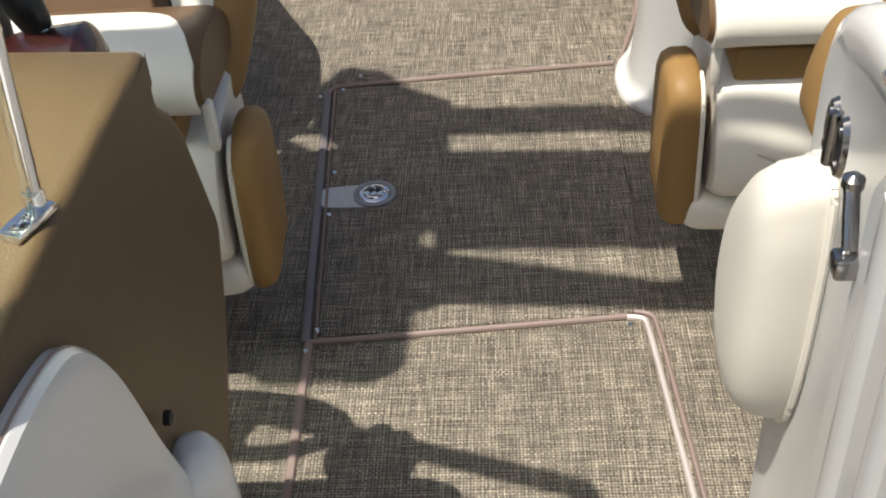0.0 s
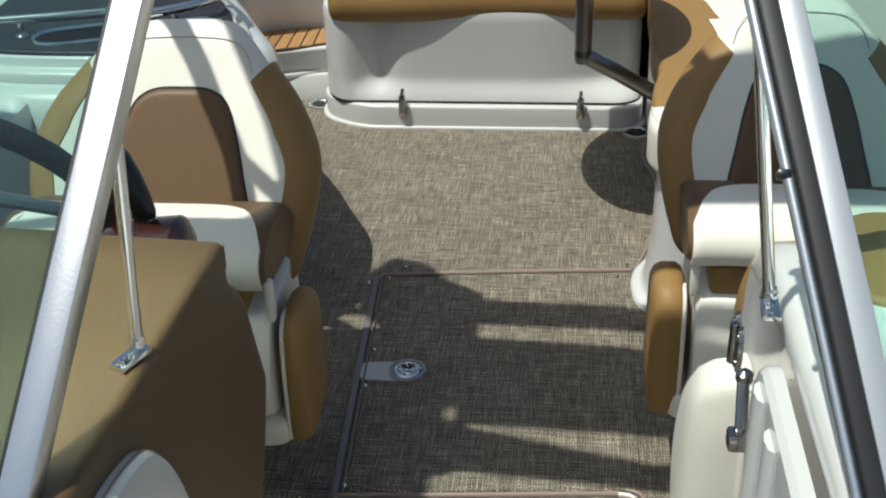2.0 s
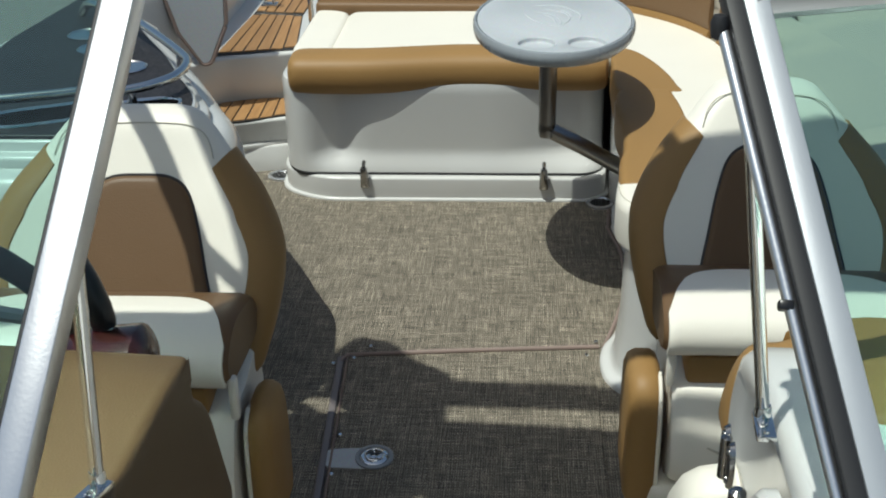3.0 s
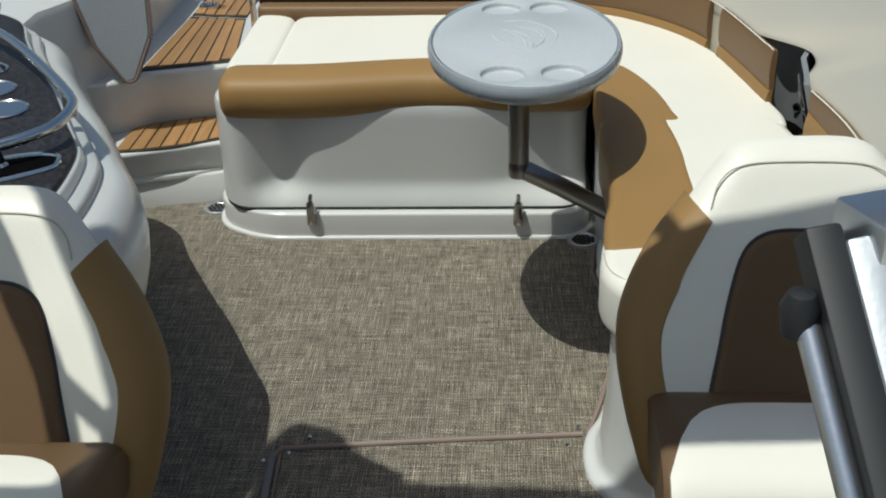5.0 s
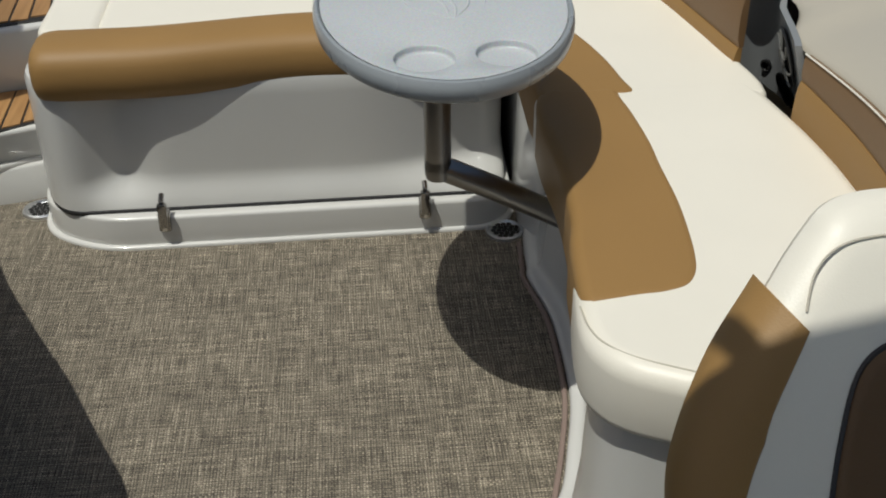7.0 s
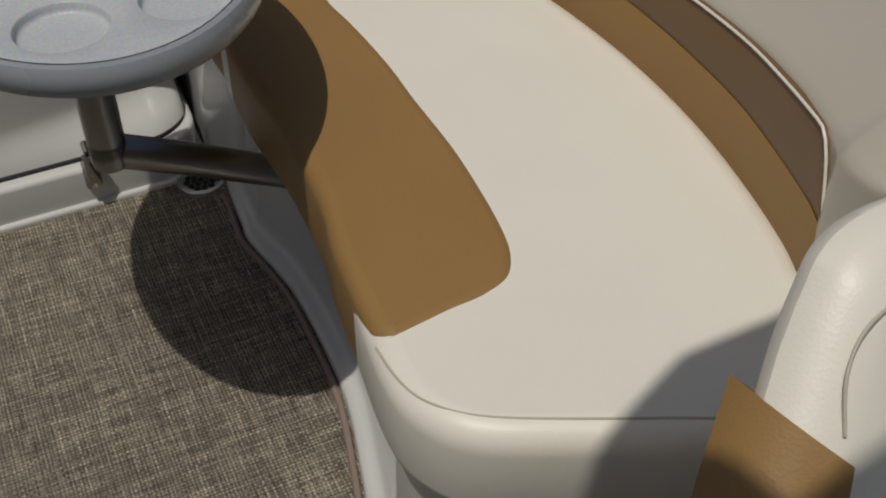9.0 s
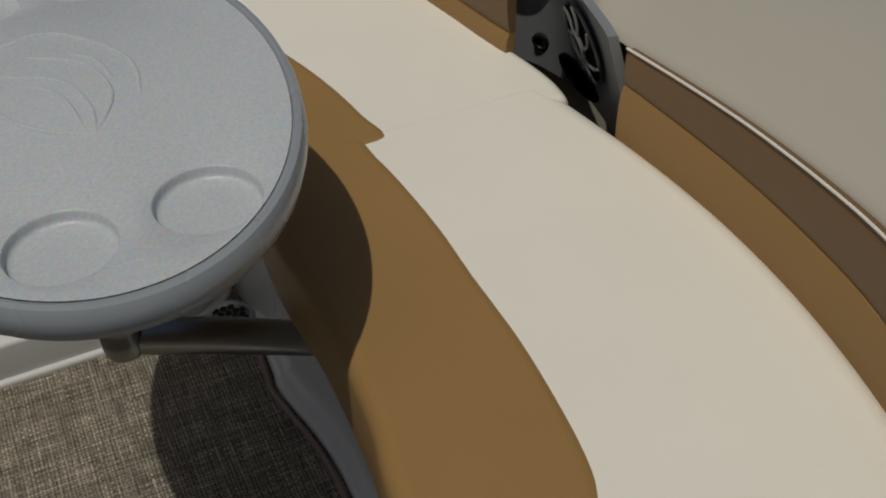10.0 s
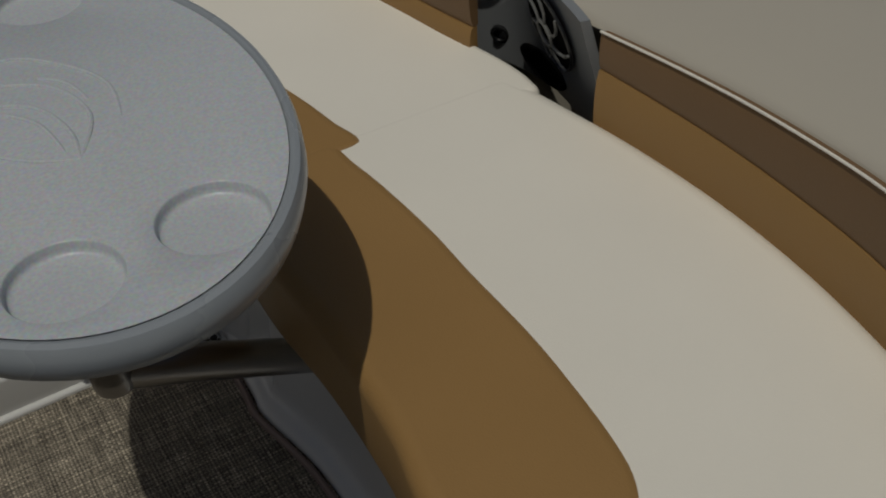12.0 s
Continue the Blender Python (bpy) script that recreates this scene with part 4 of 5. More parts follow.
# ---- the helm console ----
helm = thing("helm_console", "tan vinyl wrapped helm console with a white arched side panel", "console", (-0.5, 0.5, 0))
side_prof = [(0.18, 0.0), (0.18, 0.80), (0.30, 0.852), (0.583, 0.848), (0.76, 0.840), (0.834, 0.832), (0.828, 0.782), (0.862, 0.752), (0.880, 0.722), (0.926, 0.58), (0.882, 0.49), (0.819, 0.41), (0.76, 0.32), (0.70, 0.18), (0.66, 0.0)]
sp_o = ccw(rounded(side_prof, 0.012, 3))
rings = []
for d, x, dz in ((0.04, -0.1800, 0.0), (0.012, -0.1801, 0.0), (0.009, -0.1803, 0.0), (0.005, -0.1815, 0.0), (0.002, -0.184, 0.0), (0.0, -0.189, 0.0), (0.0, -0.193, 0.0), (0.0, -0.30, 0.004), (0.0, -0.95, 0.03)):
    rings.append([Vector((x, p.x, p.y + (dz if p.y > 0.6 else 0))) for p in inset(sp_o, d)])
part("body", loft(rings), HELM_VINYL, helm)
arch = spline([(0.648, 0.479), (0.603, 0.617), (0.568, 0.725), (0.527, 0.787), (0.478, 0.809), (0.408, 0.818), (0.30, 0.812), (0.225, 0.78), (0.205, 0.60), (0.205, 0.30), (0.26, 0.16), (0.46, 0.13), (0.60, 0.20), (0.65, 0.34)], 5)
a_o = ccw([(p.x, p.y) for p in arch])
part("arched_panel", loft([[Vector((x, p.x, p.y)) for p in inset(a_o, d)] for d, x in ((0.0, -0.18), (0.0, -0.169), (0.004, -0.164), (0.02, -0.162))]), GEL, helm, "white gelcoat arched panel")
part("panel_gasket", tube([(-0.1725, p.x, p.y) for p in a_o + a_o[:1]], 0.0014, 6), BINDING, helm)
part("grab_moulding", loft([[Vector((-0.165 + 0.03 * k * math.cos(a), 0.655 + 0.034 * k * math.sin(a), z)) for a in [2 * math.pi * j / 20 for j in range(20)]] for z, k in ((0.2, 1.0), (0.46, 1.0), (0.50, 0.97), (0.525, 0.85), (0.54, 0.6), (0.545, 0.25))]), GEL, helm)
part("screw_cap", lathe([(0.007, -0.174), (0.007, -0.168), (0.003, -0.166)], (0, 0.641, 0.594), 12, "x"), BLACK, helm)
# burl dash behind it, with the wheel and throttle
part("burl_dash", loft([[Vector((x, 0.920 + 0.052 * s * math.cos(a), 0.757 + 0.046 * s * math.sin(a) + 0.12 * (x + 0.30))) for a in [2 * math.pi * k / 18 for k in range(18)]] for x, s in ((-0.250, 0.25), (-0.256, 0.6), (-0.264, 0.88), (-0.27, 1.0), (-0.33, 1.0), (-0.36, 0.85), (-0.375, 0.5), (-0.38, 0.2))]), BURL, helm, "dark red burl dash trim")
throttle = thing("throttle_lever", "black and chrome throttle lever on the helm console", "throttle", (-0.27, 0.9, 0.8))
ga, gb = Vector((-0.345, 0.948, 0.888)), Vector((-0.298, 0.930, 0.770))
gs = []
for f, r in ((0.0, 0.004), (0.03, 0.012), (0.10, 0.017), (0.3, 0.019), (0.55, 0.018), (0.7, 0.015), (0.76, 0.012), (0.80, 0.006)):
    gs.append([ga.lerp(gb, f) + Vector((r * math.cos(2 * math.pi * k / 16), 0.9 * r * math.sin(2 * math.pi * k / 16), 0.3 * r * math.cos(2 * math.pi * k / 16))) for k in range(16)])
part("grip", loft(gs), BLACK, throttle)
part("lever", tube([ga.lerp(gb, 0.74), gb], 0.008, 12), CHROME, throttle)
part("ferrule", tube([ga.lerp(gb, 0.76), ga.lerp(gb, 0.80)], 0.0125, 14), CHROME, throttle)
wheel = thing("steering_wheel", "dark padded steering wheel behind the windscreen", "steering wheel", (-0.58, 1.0, 0.82))
wc, wnrm = Vector((-0.56, 0.985, 0.80)), Vector((0, 0.85, 0.53)).normalized()
wu, wv = Vector((1, 0, 0)), wnrm.cross(Vector((1, 0, 0)))
part("rim", tube([wc + wu * 0.18 * math.cos(i * math.pi / 18) + wv * 0.18 * math.sin(i * math.pi / 18) for i in range(37)], 0.016, 10, up=wnrm), BLACK_VINYL, wheel)
for a in (0.3, 2.84, 4.71):
    part("spoke", tube([wc, wc + (wu * math.cos(a) + wv * math.sin(a)) * 0.18], 0.010, 8), ALU, wheel)
part("hub", facing(lathe([(0.045, -0.02), (0.05, 0.0), (0.03, 0.012), (0.004, 0.014)], (0, 0, 0), 20), wc, wnrm), BLACK_VINYL, wheel)
part("column", tube([wc, wc - wnrm * 0.12], 0.03, 12), BLACK, wheel)

# ---- the port console with the walk-through door ----
pc = thing("port_console", "white gelcoat port console with rounded top and a tan padded end", "console", (0.65, 0.5, 0))
pp = ccw(rounded([(0.0, 0.0), (0.0, 0.86), (0.45, 0.862), (0.72, 0.849), (0.85, 0.835), (0.915, 0.807), (0.945, 0.745), (0.945, 0.0)], 0.05, 5))
rings = []
for d, x in ((0.05, 0.413), (0.026, 0.404), (0.010, 0.409), (0.003, 0.418), (0.0, 0.432), (0.0, 0.95)):
    rings.append([Vector((x, p.x, p.y)) for p in inset(pp, d)])
part("body", loft(rings), GEL, pc)
pad_o = ccw(spline([(0.470, 0.764), (0.432, 0.756), (0.412, 0.715), (0.406, 0.660), (0.425, 0.635), (0.455, 0.600), (0.50, 0.60), (0.515, 0.70), (0.50, 0.772)], 5))
part("end_pad", loft([[Vector((p.x, y, p.y)) for p in inset(pad_o, q)] for q, y in ((0.004, 0.925), (0.0, 0.935), (0.0, 0.985), (0.004, 0.997), (0.014, 1.004), (0.03, 1.007))]), TAN, pc, "tan vinyl padded end")
part("top_recess", pillow(spline([(0.47, 0.74), (0.53, 0.71), (0.60, 0.78), (0.60, 0.88), (0.52, 0.90), (0.46, 0.83)], 5), 0.82, 0.856, 0.01, 0.003), TAN, pc, "tan inset on the console top")
door = thing("walkthrough_door", "white gelcoat walk-through door folded open against the console", "door", (0.36, 0.45, 0))
part("leaf", loft([[Vector((x, p.x, p.y)) for p in inset(ccw(rounded([(0.02, 0.03), (0.02, 0.83), (0.66, 0.818), (0.69, 0.78), (0.69, 0.03)], 0.03)), d)] for d, x in ((0.0, 0.398), (0.0, 0.386), (0.006, 0.380), (0.02, 0.379))]), GEL, door)
for y in (0.565, 0.635):
    part("ridge", loft([[Vector((0.382, y - 0.02, z)), Vector((0.374, y - 0.012, z)), Vector((0.372, y, z)), Vector((0.374, y + 0.012, z)), Vector((0.382, y + 0.02, z))] for z in (0.08, 0.3, 0.6, 0.80)]), GEL, door)
hinge_bits = []
for y in (0.757, 0.787):
    hinge_bits.append(lathe([(1.0, 0.3785), (0.9, 0.3735), (0.2, 0.3725)], (0, y, 0.762), 20, "x", 0.0125, 0.029))
hg = part("hinge", merge(*hinge_bits, lathe([(0.006, 0.738), (0.006, 0.786), (0.002, 0.788)], (0.373, 0.772, 0), 12)), DARK_REFLECT_CHROME, door, "stainless hinge with two oval plates")
for y in (0.757, 0.787):
    for z in (0.746, 0.778):
        part("hinge_screw", lathe([(0.0045, 0.374), (0.0045, 0.3715), (0.001, 0.3705)], (0, y, z), 10, "x"), DARK_REFLECT_CHROME, hg)
dl = part("door_latch", merge(bar((0.377, 0.718, 0.752), (0.376, 0.690, 0.700), 0.012, 0.012), box(0.362, 0.676, 0.692, 0.383, 0.698, 0.712, 0.004)), DARK_REFLECT_CHROME, door, "stainless slide latch")
part("latch_knob", lathe([(0.009, 0.752), (0.009, 0.760), (0.004, 0.764)], (0.378, 0.720, 0), 14), DARK_REFLECT_CHROME, dl)
bp = thing("door_pad", "thick cream vinyl pad on the side of the console", "pad", (0.36, 0.92, 0.2))
po = spline([(0.848, 0.66), (0.90, 0.655), (0.965, 0.59), (1.015, 0.50), (1.03, 0.40), (1.0, 0.315), (0.93, 0.295), (0.865, 0.33), (0.838, 0.42), (0.832, 0.55), (0.835, 0.62)], 6)
po = ccw([(p.x, p.y) for p in po])
pc_c = sum(po, Vector((0, 0))) / len(po)
part("pad", loft([[Vector((x, *(pc_c + (p - pc_c) * k))) for p in po] for k, x in ((0.96, 0.44), (1.0, 0.42), (1.0, 0.398), (0.97, 0.376), (0.90, 0.360), (0.78, 0.350), (0.6, 0.345), (0.35, 0.343), (0.1, 0.342))]), CREAM, bp)
part("pad_welt", tube([(0.408, p.x, p.y) for p in inset(po, -0.001) + inset(po, -0.001)[:1]], 0.0045, 6), CREAM, bp)

# ---- windscreen ----
ws = thing("windscreen_starboard", "green tinted windscreen panel in a bright aluminium frame", "windscreen", (-0.5, 0.5, 0.8), "windscreen panels")
PL = [Vector((-0.239, 0.246, 0.70)), Vector((-0.150, 0.735, 1.262))]
PR = [Vector((0.455, 0.246, 0.70)), Vector((0.313, 0.712, 1.243))]
LO = [Vector((-1.05, 0.62, 0.80)), Vector((-0.98, 1.02, 1.22))]
part("pillar", bar(PL[0], PL[1], 0.026, 0.024, (0, -0.7, 0.7), 0.0012), ALU, ws)
part("top_rail", bar(PL[1], LO[1], 0.03, 0.03), ALU, ws)
part("sill_rail", bar(PL[0] + (PL[1] - PL[0]) * 0.14, LO[0], 0.03, 0.03), ALU, ws)


def pane(a, b, c, d, parent):
    bm = bmesh.new()
    n = (b - a).cross(d - a).normalized() * 0.003
    vs = [bm.verts.new(p + q) for q in (n, -n) for p in (a, b, c, d)]
    for f in ((0, 1, 2, 3), (7, 6, 5, 4), (0, 4, 5, 1), (1, 5, 6, 2), (2, 6, 7, 3), (3, 7, 4, 0)):
        bm.faces.new([vs[i] for i in f])
    bmesh.ops.recalc_face_normals(bm, faces=bm.faces)
    ob = part("glass", bm, GLASS, parent, "green tinted safety glass")
    ob.visible_shadow = False
    return ob


pane(PL[0] + (PL[1] - PL[0]) * 0.14, PL[1], LO[1], LO[0], ws)
part("seal", bar(PL[0] + Vector((-0.0155, 0.002, 0)), PL[1] + Vector((-0.0155, 0.002, 0)), 0.005, 0.02, (0, -0.7, 0.7)), RUBBER, ws)
wp = thing("windscreen_port", "green tinted windscreen panel with the centre section folded against it", "windscreen", (0.6, 0.5, 0.8), "windscreen panels")
RO = [Vector((1.18, 0.62, 0.80)), Vector((1.08, 1.02, 1.22))]
PT = PR[0] + (PR[1] - PR[0]) * 0.96
part("pillar", tube([PR[0], PT], 0.0048, 12), ALU, wp)
off = Vector((0.0118, 0.0, 0.0))
part("seal", bar(PR[0] + off, PR[1] + off + (PR[1] - PR[0]) * 0.01, 0.0138, 0.020, (0, -0.7, 0.7)), RUBBER, wp)
part("folded_frame", bar(PR[0] + off * 2.4, PR[1] + off * 2.4 + (PR[1] - PR[0]) * 0.005, 0.0195, 0.021, (0, -0.7, 0.7)), SATIN, wp)
part("top_rail", bar(PR[1] + off * 2, RO[1], 0.03, 0.03), ALU, wp)
part("sill_rail", bar(PR[0] + (PR[1] - PR[0]) * 0.178, RO[0], 0.03, 0.03), ALU, wp)
pane(PR[0] + (PR[1] - PR[0]) * 0.178 + off * 2.4, PR[1] + off * 2.4, RO[1], RO[0], wp)
part("bumper", lathe([(0.003, -0.010), (0.006, -0.008), (0.0075, 0.003), (0.005, 0.009), (0.002, 0.010)], PT + Vector((-0.003, 0.002, 0.004)), 16), RUBBER, wp, "black rubber bumper")
part("pivot", bar(PR[0] + (PR[1] - PR[0]) * 0.660 + Vector((-0.004, 0, 0)), PR[0] + (PR[1] - PR[0]) * 0.671 + Vector((-0.002, 0, 0)), 0.011, 0.011, (0, -0.7, 0.7)), BLACK, wp)


def brace(foot, top, turn):
    b = thing("windscreen_brace", "chromed tubular windscreen brace on a screwed foot plate", "brace", foot, "windscreen braces")
    f, t = Vector(foot), Vector(top)
    part("rod", tube([f + Vector((0, 0.008, 0.008)), t], 0.0062, 12), CHROME, b)
    plate = box(-0.009, -0.026, -0.004, 0.009, 0.014, 0.002, 0.0015)
    plate.transform(Matrix.Translation(f) @ Matrix.Rotation(turn, 4, "Z"))
    part("foot_plate", plate, CHROME, b)
    for k in (-0.018, -0.006):
        d = Vector((-math.sin(turn) * k, math.cos(turn) * k, 0.003))
        part("screw", lathe([(0.0035, -0.001), (0.003, 0.001), (0.001, 0.0015)], f + d, 10), CHROME, b)
    part("socket", lathe([(0.008, 0.0), (0.008, 0.010), (0.0065, 0.014)], f + Vector((0, 0.008, 0.0)), 12), CHROME, b)
    return b


braces = [brace((-0.193, 0.583, 0.853), (-0.174, 0.592, 1.11), -0.35), brace((0.390, 0.705, 0.853), (0.342, 0.690, 1.18), -0.05)]

# the consoles and the screen stand together on the fore part of the deck
FORE = Vector((0.013, 0.012, 0.003))
for ob in (helm, throttle, wheel, pc, door, bp, ws, wp, *braces):
    ob.location += FORE

# ---- the refreshment centre behind the helm seat ----
wb = thing("wet_bar", "white moulded refreshment centre with a dark granite-pattern top and chrome rail", "wet bar", (-0.75, 2.3, 0))


WB = ccw(spline([(-0.42, 1.95), (-0.422, 2.08), (-0.445, 2.20), (-0.51, 2.33), (-0.59, 2.49), (-0.672, 2.63), (-0.765, 2.80), (-0.84, 2.95), (-0.98, 3.04), (-1.12, 2.95), (-1.12, 1.9), (-0.95, 1.80), (-0.60, 1.80), (-0.45, 1.84)], 6))
prof = [(0.125, 0.0), (0.115, 0.10), (0.088, 0.18), (0.052, 0.27), (0.021, 0.36), (0.004, 0.43), (0.0, 0.48), (0.003, 0.52), (0.012, 0.553), (0.028, 0.578), (0.046, 0.591), (0.060, 0.594), (0.065, 0.596), (0.067, 0.611), (0.072, 0.618), (0.086, 0.621), (0.090, 0.624), (0.092, 0.638), (0.096, 0.643), (0.106, 0.644)]
part("body", loft([[Vector((*p, z)) for p in inset(WB, d)] for d, z in prof]), GEL, wb, "", 60)
part("worktop", pillow(inset(WB, 0.100), 0.640, 0.652, 0.005, 0.002), GRANITE, wb, "dark speckled granite-pattern top")
rail = spline([(-0.93, 2.72, 0.652), (-0.895, 2.69, 0.69), (-0.815, 2.60, 0.70), (-0.715, 2.475, 0.698), (-0.60, 2.315, 0.695), (-0.567, 2.245, 0.693), (-0.568, 2.17, 0.692), (-0.592, 2.125, 0.691), (-0.64, 2.08, 0.69), (-0.75, 2.02, 0.69), (-0.95, 1.96, 0.69)], 6, False)
part("rail", tube(rail, 0.0105, 12), CHROME, wb, "thick chrome rail")
for x, y in ((-0.60, 2.31), (-0.64, 2.08), (-0.9, 1.975)):
    part("rail_post", lathe([(0.014, 0.650), (0.014, 0.655), (0.009, 0.66), (0.009, 0.69)], (x, y, 0), 12), CHROME, wb)
# flat black discs stand for the shade inside the open cup wells
for x, y in ((-0.735, 2.335), (-0.80, 2.44), (-0.86, 2.55)):
    cup = part("cup_holder", lathe([(0.044, 0.651), (0.047, 0.654), (0.043, 0.656), (0.040, 0.6535)], (x, y, 0), 28), CHROME, wb)
    part("well_shade_disc", lathe([(0.041, 0.6530), (0.002, 0.6532)], (x, y, 0), 24), BLACK, cup)
# the bowl is a flat black sheet, its inner shade put into the colour
tray_o = spline([(-0.565, 2.125), (-0.545, 2.095), (-0.56, 2.06), (-0.66, 1.995), (-0.80, 1.93), (-0.86, 1.94), (-0.86, 2.0), (-0.74, 2.06), (-0.63, 2.115)], 6)
tray = part("sink_bowl", pillow(tray_o, 0.646, 0.6535, 0.001, 0.001), MATT_BLACK, wb, "dark oblong sink")
part("sink_rim", tube([(p.x, p.y, 0.654) for p in tray_o + tray_o[:1]], 0.0048, 8), CHROME, tray)
part("tap_base", lathe([(0.020, 0.653), (0.020, 0.668), (0.016, 0.675), (0.004, 0.677)], (-0.665, 2.045, 0), 20), GEL, tray)

# ---- steps to the stern ----
st = thing("boarding_steps", "white moulded steps with teak-pattern treads beside the bench", "steps", (-0.75, 3.4, 0))
nose = spline([(-0.575, 3.288), (-0.62, 3.273), (-0.70, 3.247), (-0.80, 3.213), (-0.92, 3.18), (-1.10, 3.16)], 5, False)
toe = spline([(-0.575, 3.275), (-0.61, 3.255), (-0.68, 3.236), (-0.79, 3.218), (-0.92, 3.18), (-1.10, 3.16)], 5, False)
lip = spline([(-0.575, 3.306), (-0.61, 3.292), (-0.70, 3.254), (-0.80, 3.228), (-0.92, 3.19), (-1.10, 3.17)], 5, False)
part("lower_step", pillow([*[(p.x, p.y) for p in nose], (-1.10, 3.62), (-0.575, 3.62)], 0.085, 0.170, 0.012, 0.003, warp=lambda x, y, z: (x, y + (0.022 * (0.17 - z) / 0.085 if y < 3.4 else 0), z)), GEL, st)
part("step_lip", pillow([*[(p.x, p.y) for p in lip], (-1.10, 3.62), (-0.575, 3.62)], 0.070, 0.088, 0.006, 0.003), GEL, st)
part("toe_kick", pillow([*[(p.x, p.y) for p in toe], (-1.10, 3.62), (-0.575, 3.62)], -0.02, 0.079, 0.008, 0.003, warp=lambda x, y, z: (x, y + (0.028 * max(z, 0) / 0.079 if y < 3.4 else 0), z)), GEL, st)
brow = spline([(-0.50, 3.478), (-0.582, 3.46), (-0.70, 3.421), (-0.80, 3.392), (-0.87, 3.335), (-0.95, 3.295), (-1.10, 3.28)], 5, False)
part("upper_step", pillow([*[(p.x, p.y) for p in brow], (-1.10, 4.2), (-0.55, 4.2)], 0.10, 0.334, 0.012, 0.003, warp=lambda x, y, z: (x, y + (0.05 * max(0.0, min(1.0, (0.334 - z) / 0.164)) ** 1.5 if y < 3.6 else 0), z)), GEL, st)


def treads(quad, z, count, parent, name, bow=0.0):
    """Teak planks side by side between two ends of a tread. quad: near right, near left, far left, far right."""
    a, b, c, d = [Vector(q) for q in quad]
    def curved(f):
        return Vector((0.0, -4 * bow * f * (1 - f)))

    ring = [a.lerp(b, f / 8) + curved(f / 8) for f in range(9)] + [d.lerp(c, 1 - f / 8) - curved(f / 8) * 1.6 for f in range(9)]
    pad = part(name, pillow(ring, z - 0.003, z + 0.002, 0.001, 0.0005), CAULK, parent, "black caulked backing")
    for i in range(count):
        f0, f1 = (i + 0.06) / count, (i + 0.94) / count
        e = 0.06 if i in (0, count - 1) else 0.035
        near0, near1 = a.lerp(b, f0) + curved(f0), a.lerp(b, f1) + curved(f1)
        far0, far1 = d.lerp(c, f0) - curved(f0) * 1.6, d.lerp(c, f1) - curved(f1) * 1.6
        p = [near0.lerp(far0, e), near1.lerp(far1, e), near1.lerp(far1, 1 - e), near0.lerp(far0, 1 - e)]
        part("plank", pillow(p, z - 0.001, z + 0.005, 0.0015, 0.0005, seg=2), TEAK, pad)


treads([(-0.588, 3.302), (-0.875, 3.205), (-0.868, 3.385), (-0.60, 3.468)], 0.171, 7, st, "lower_tread", 0.014)
treads([(-0.575, 3.480), (-0.832, 3.405), (-0.808, 3.908), (-0.625, 3.88)], 0.335, 6, st, "upper_tread")
treads([(-0.625, 3.892), (-0.808, 3.92), (-0.808, 4.18), (-0.625, 4.18)], 0.335, 5, st, "stern_tread")
cl = thing("deck_cleat", "chrome folding deck cleat on the teak tread", "cleat", (-0.766, 3.988, 0.347))
part("cleat_base", box(-0.796, 3.968, 0.338, -0.736, 4.008, 0.354, 0.003), CHROME, cl)
part("horn", tube([(-0.806, 3.980, 0.374), (-0.766, 3.980, 0.378), (-0.726, 3.980, 0.374)], 0.006, 8), CHROME, cl)
part("horn", tube([(-0.806, 4.000, 0.374), (-0.766, 4.000, 0.378), (-0.726, 4.000, 0.374)], 0.006, 8), CHROME, cl)
for x in (-0.781, -0.751):
    part("leg", tube([(x, 3.990, 0.352), (x, 3.990, 0.376)], 0.006, 8), CHROME, cl)
td = thing("transom_door", "pale grey transom door with dark edging standing open", "door", (-0.85, 3.34, 0.345))
leaf = rounded([(-0.012, 0.0), (0.014, 0.004), (0.072, 0.13), (0.085, 0.42), (-0.15, 0.42), (-0.075, 0.11)], 0.016)


def door_skin(d0, pts, w0, w1):
    o = ccw(pts)
    return loft([[Vector((-0.838 + p.x, 3.335 + w + 0.25 * p.x, 0.331 + p.y)) for p in inset(o, d0)] for w in (w0, w1)])


part("leaf", door_skin(0.006, leaf, -0.006, 0.03), TABLETOP, td)
part("edging", tube([(-0.838 + p.x, 3.335 + 0.25 * p.x, 0.331 + p.y) for p in leaf + leaf[:1]], 0.007, 8), BINDING, td)
solid("grab_post", tube([(-0.575, 3.78, 0.30), (-0.575, 3.78, 0.58), (-0.575, 3.90, 0.62)], 0.011, 12), CHROME, "chrome grab rail post beside the bench", "rail")

# the starboard side
rings = []
for x, y in ((-0.82, -0.6), (-0.83, 1.0), (-0.83, 2.0), (-1.0, 2.6), (-1.0, 3.2), (-0.90, 3.4), (-0.88, 3.8), (-0.88, 4.25)):
    rings.append([Vector((x, y, -0.02)), Vector((x, y, 0.55)), Vector((x - 0.01, y, 0.572)), Vector((x - 0.03, y, 0.58)), Vector((-1.20, y, 0.61)), Vector((-1.27, y, 0.585)), Vector((-1.27, y, 0.52)), Vector((-0.98, y, -0.6)), Vector((0.07, y, -0.95))])
solid("deck_starboard", loft(rings, False, False, False), GEL, "white gelcoat side deck and hull", "deck", "structure")
solid("transom", box(-1.25, 4.2, -0.9, 1.35, 4.3, 0.36, 0.03), GEL, "white gelcoat transom", "transom", "structure")

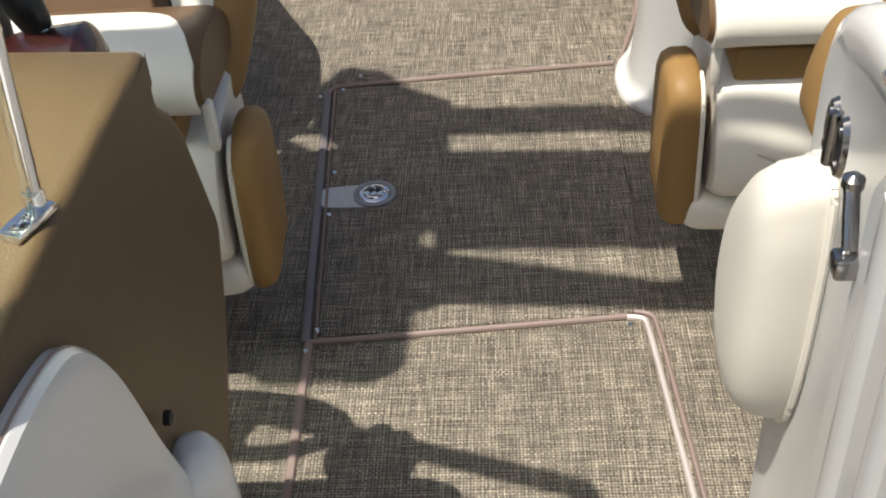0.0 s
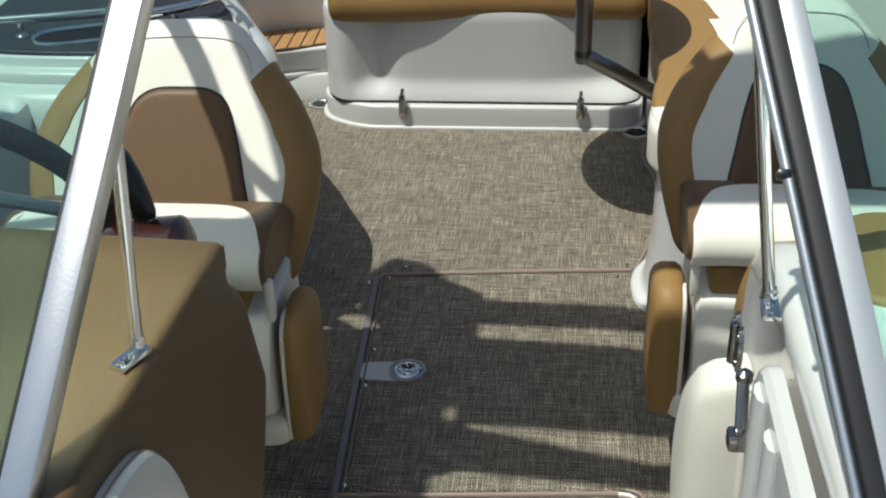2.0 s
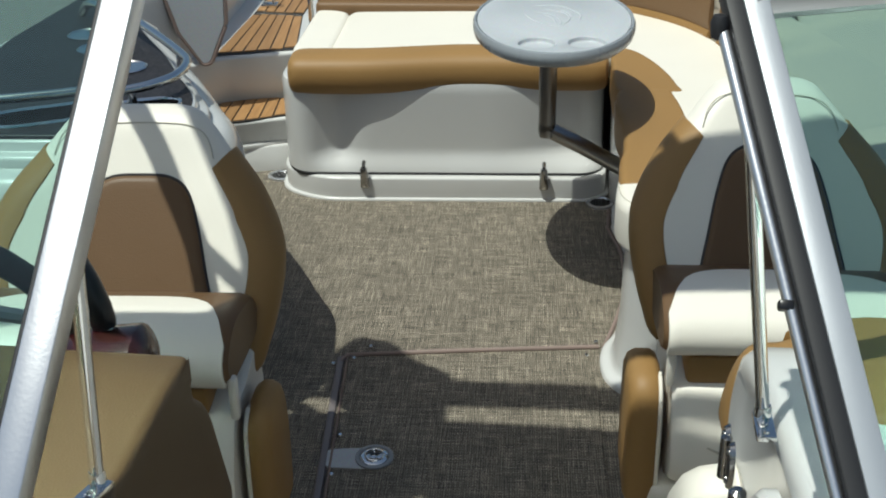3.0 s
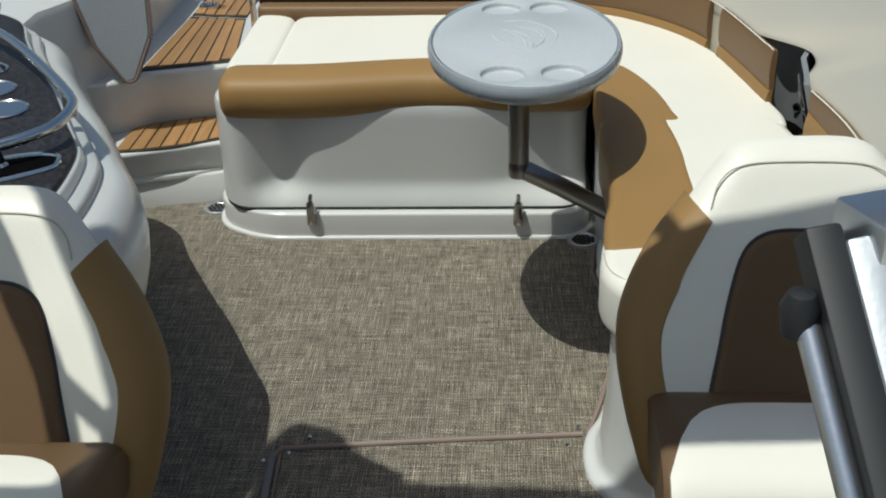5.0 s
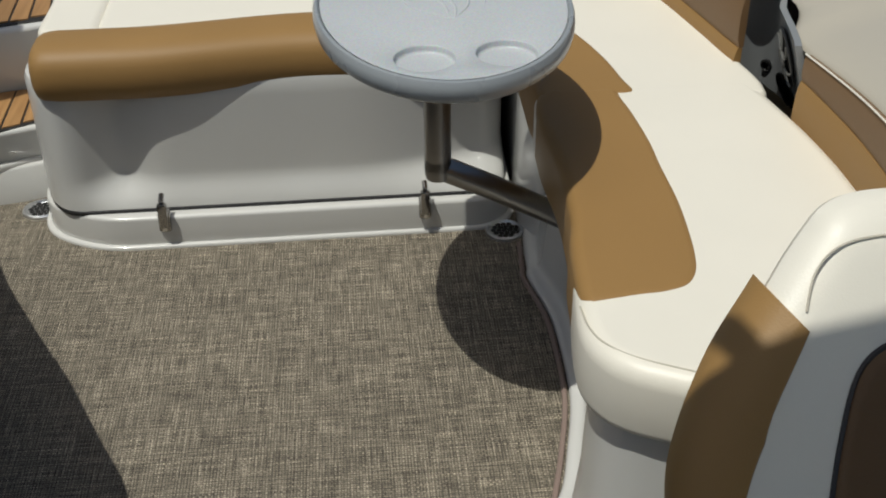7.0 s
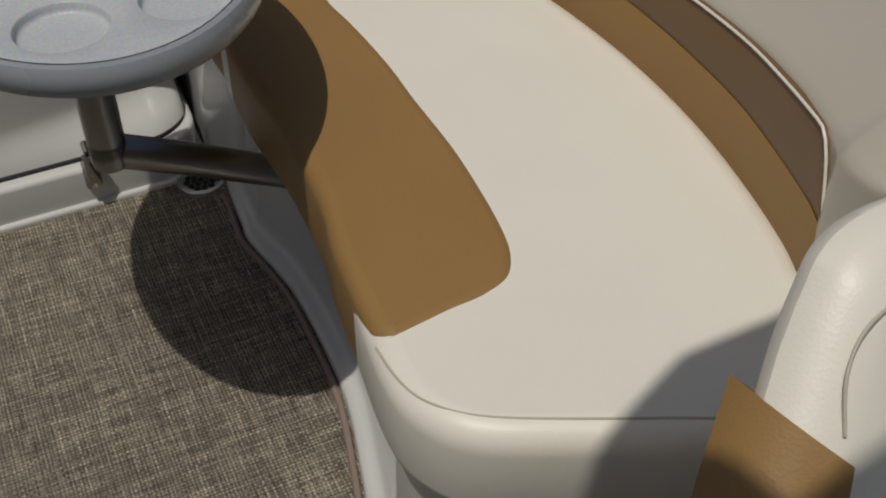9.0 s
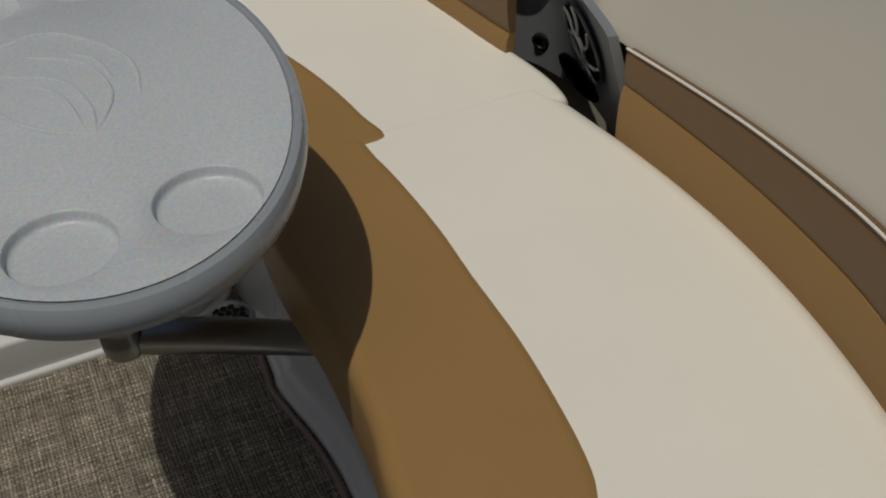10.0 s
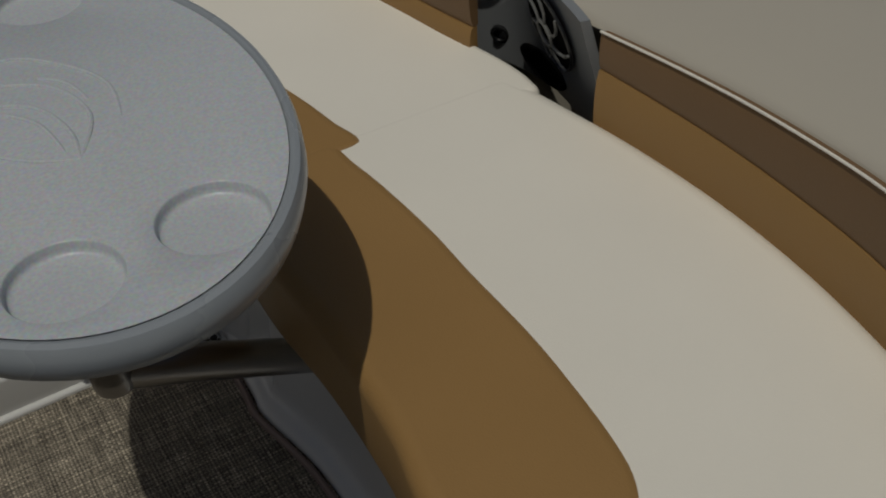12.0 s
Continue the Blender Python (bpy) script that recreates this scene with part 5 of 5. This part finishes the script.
# the bow ahead of the windscreen
rings = []
for y, w in ((-0.60, 1.0), (-1.0, 0.95), (-1.4, 0.84), (-1.8, 0.66), (-2.1, 0.45), (-2.3, 0.24), (-2.42, 0.05)):
    half = [(0.0, 0.0), (0.88, 0.0), (0.88, 0.55), (0.90, 0.58), (1.27, 0.61), (1.345, 0.585), (1.34, 0.50), (1.02, -0.6 + 0.5 * (1 - w)), (0.0, -0.95 + 0.9 * (1 - w))]
    rings.append([Vector((0.07 + u * w, y, z)) for u, z in half] + [Vector((0.07 - u * w, y, z)) for u, z in half[-2:0:-1]])
solid("bow", loft(rings), GEL, "white gelcoat open bow of the boat", "bow", "structure")

# an unseen tower overhead, added so its bars shade the sole and companion seat
tw = thing("boat_tower", "unseen tow tower over the cockpit, added for the shadows it casts", "tower", (0.07, 1.2, 0.6))
for y, y2 in ((1.495, 1.27), (0.98, 0.96)):
    part("crossbar", tube(spline([(-1.22, y, 0.60), (-1.18, y, 1.5), (-1.0, y, 2.02), (-0.6, y, 2.10), (-0.05, y, 2.10), (0.12, y2, 2.10), (0.7, y2, 2.10), (1.1, y2, 2.02), (1.28, y2, 1.5), (1.32, y2, 0.60)], 6, False), 0.016, 12), ALU, tw)


def tapered(stations):
    return loft([[Vector((x, y + w * math.cos(a), 2.10 + 0.03 * math.sin(a))) for a in [2 * math.pi * k / 14 for k in range(14)]] for x, y, w in stations])


# unseen shadow casters, widths and edges fitted to the shade bands below
part("aft_shade_bar", tapered(((-0.74, 1.52, 0.03), (-0.70, 1.51, 0.06), (-0.55, 1.50, 0.052), (-0.17, 1.495, 0.05), (-0.04, 1.505, 0.05), (0.05, 1.545, 0.05), (0.15, 1.585, 0.055), (0.5, 1.60, 0.055), (0.52, 1.60, 0.02))), BLACK_VINYL, tw, "unseen cross bar shaped to its shadow band")
part("forward_shade_bar", tapered(((-0.74, 1.02, 0.03), (-0.70, 1.02, 0.07), (-0.57, 1.01, 0.066), (-0.18, 0.948, 0.032), (0.0, 0.93, 0.016), (0.05, 0.93, 0.008))), BLACK_VINYL, tw, "unseen cross bar shaped to its shadow band")
part("seat_shade_plate", pillow(rounded([(-0.62, 1.09), (-0.2, 1.08), (0.2, 1.10), (0.6, 1.115), (0.6, 1.472), (0.013, 1.387), (-0.12, 1.372), (-0.62, 1.395)], 0.04), 2.06, 2.14, 0.03, 0.03), BLACK_VINYL, tw, "unseen dark plate added to shade the companion seat and sole")
# outline projected up the sun's direction from the shadow edge on the sole
caster_o = [(-0.80, 0.985), (-0.90, 0.965), (-0.932, 0.91), (-0.93, 0.82), (-0.88, 0.775), (-0.700, 0.768), (-0.66, 0.795), (-0.654, 0.85), (-0.652, 0.925), (-0.60, 0.945), (-0.597, 1.095), (-0.645, 1.10), (-0.645, 1.14), (-0.60, 1.145), (-0.60, 1.577), (-0.697, 1.64), (-0.754, 1.717), (-0.842, 1.74), (-0.91, 1.62), (-0.88, 1.49), (-0.79, 1.39), (-0.745, 1.24), (-0.735, 1.13), (-0.735, 1.0)]
part("floor_shade_plate", pillow(rounded(caster_o, 0.012, 3), 2.085, 2.115, 0.004, 0.004), BLACK_VINYL, tw, "unseen dark plate cut to the shadow outline on the sole")
# unseen arm and pod, added only to throw shade on the helm side
arm_line = spline([(-1.04, 1.495, 2.0), (-0.82, 1.51, 1.76), (-0.72, 1.46, 1.62), (-0.67, 1.40, 1.54), (-0.63, 1.34, 1.48), (-0.61, 1.28, 1.42)], 6, False)
part("caster_arm", tube(arm_line, 0.02, 12), ALU, tw)
part("caster_mount", tube([(-0.635, 1.345, 1.485), (-0.58, 1.30, 1.48), (-0.535, 1.275, 1.475)], 0.014, 10), ALU, tw)
part("shade_pod", loft([[Vector((-0.535 + 0.045 * k * math.cos(a), 1.275 + w, 1.475 + 0.04 * k * math.sin(a))) for a in [2 * math.pi * j / 18 for j in range(18)]] for w, k in ((-0.04, 0.3), (-0.035, 0.75), (-0.02, 1.0), (0.02, 0.95), (0.035, 0.6), (0.04, 0.2))]), BLACK, tw, "unseen dark pod added for the shadow it casts")
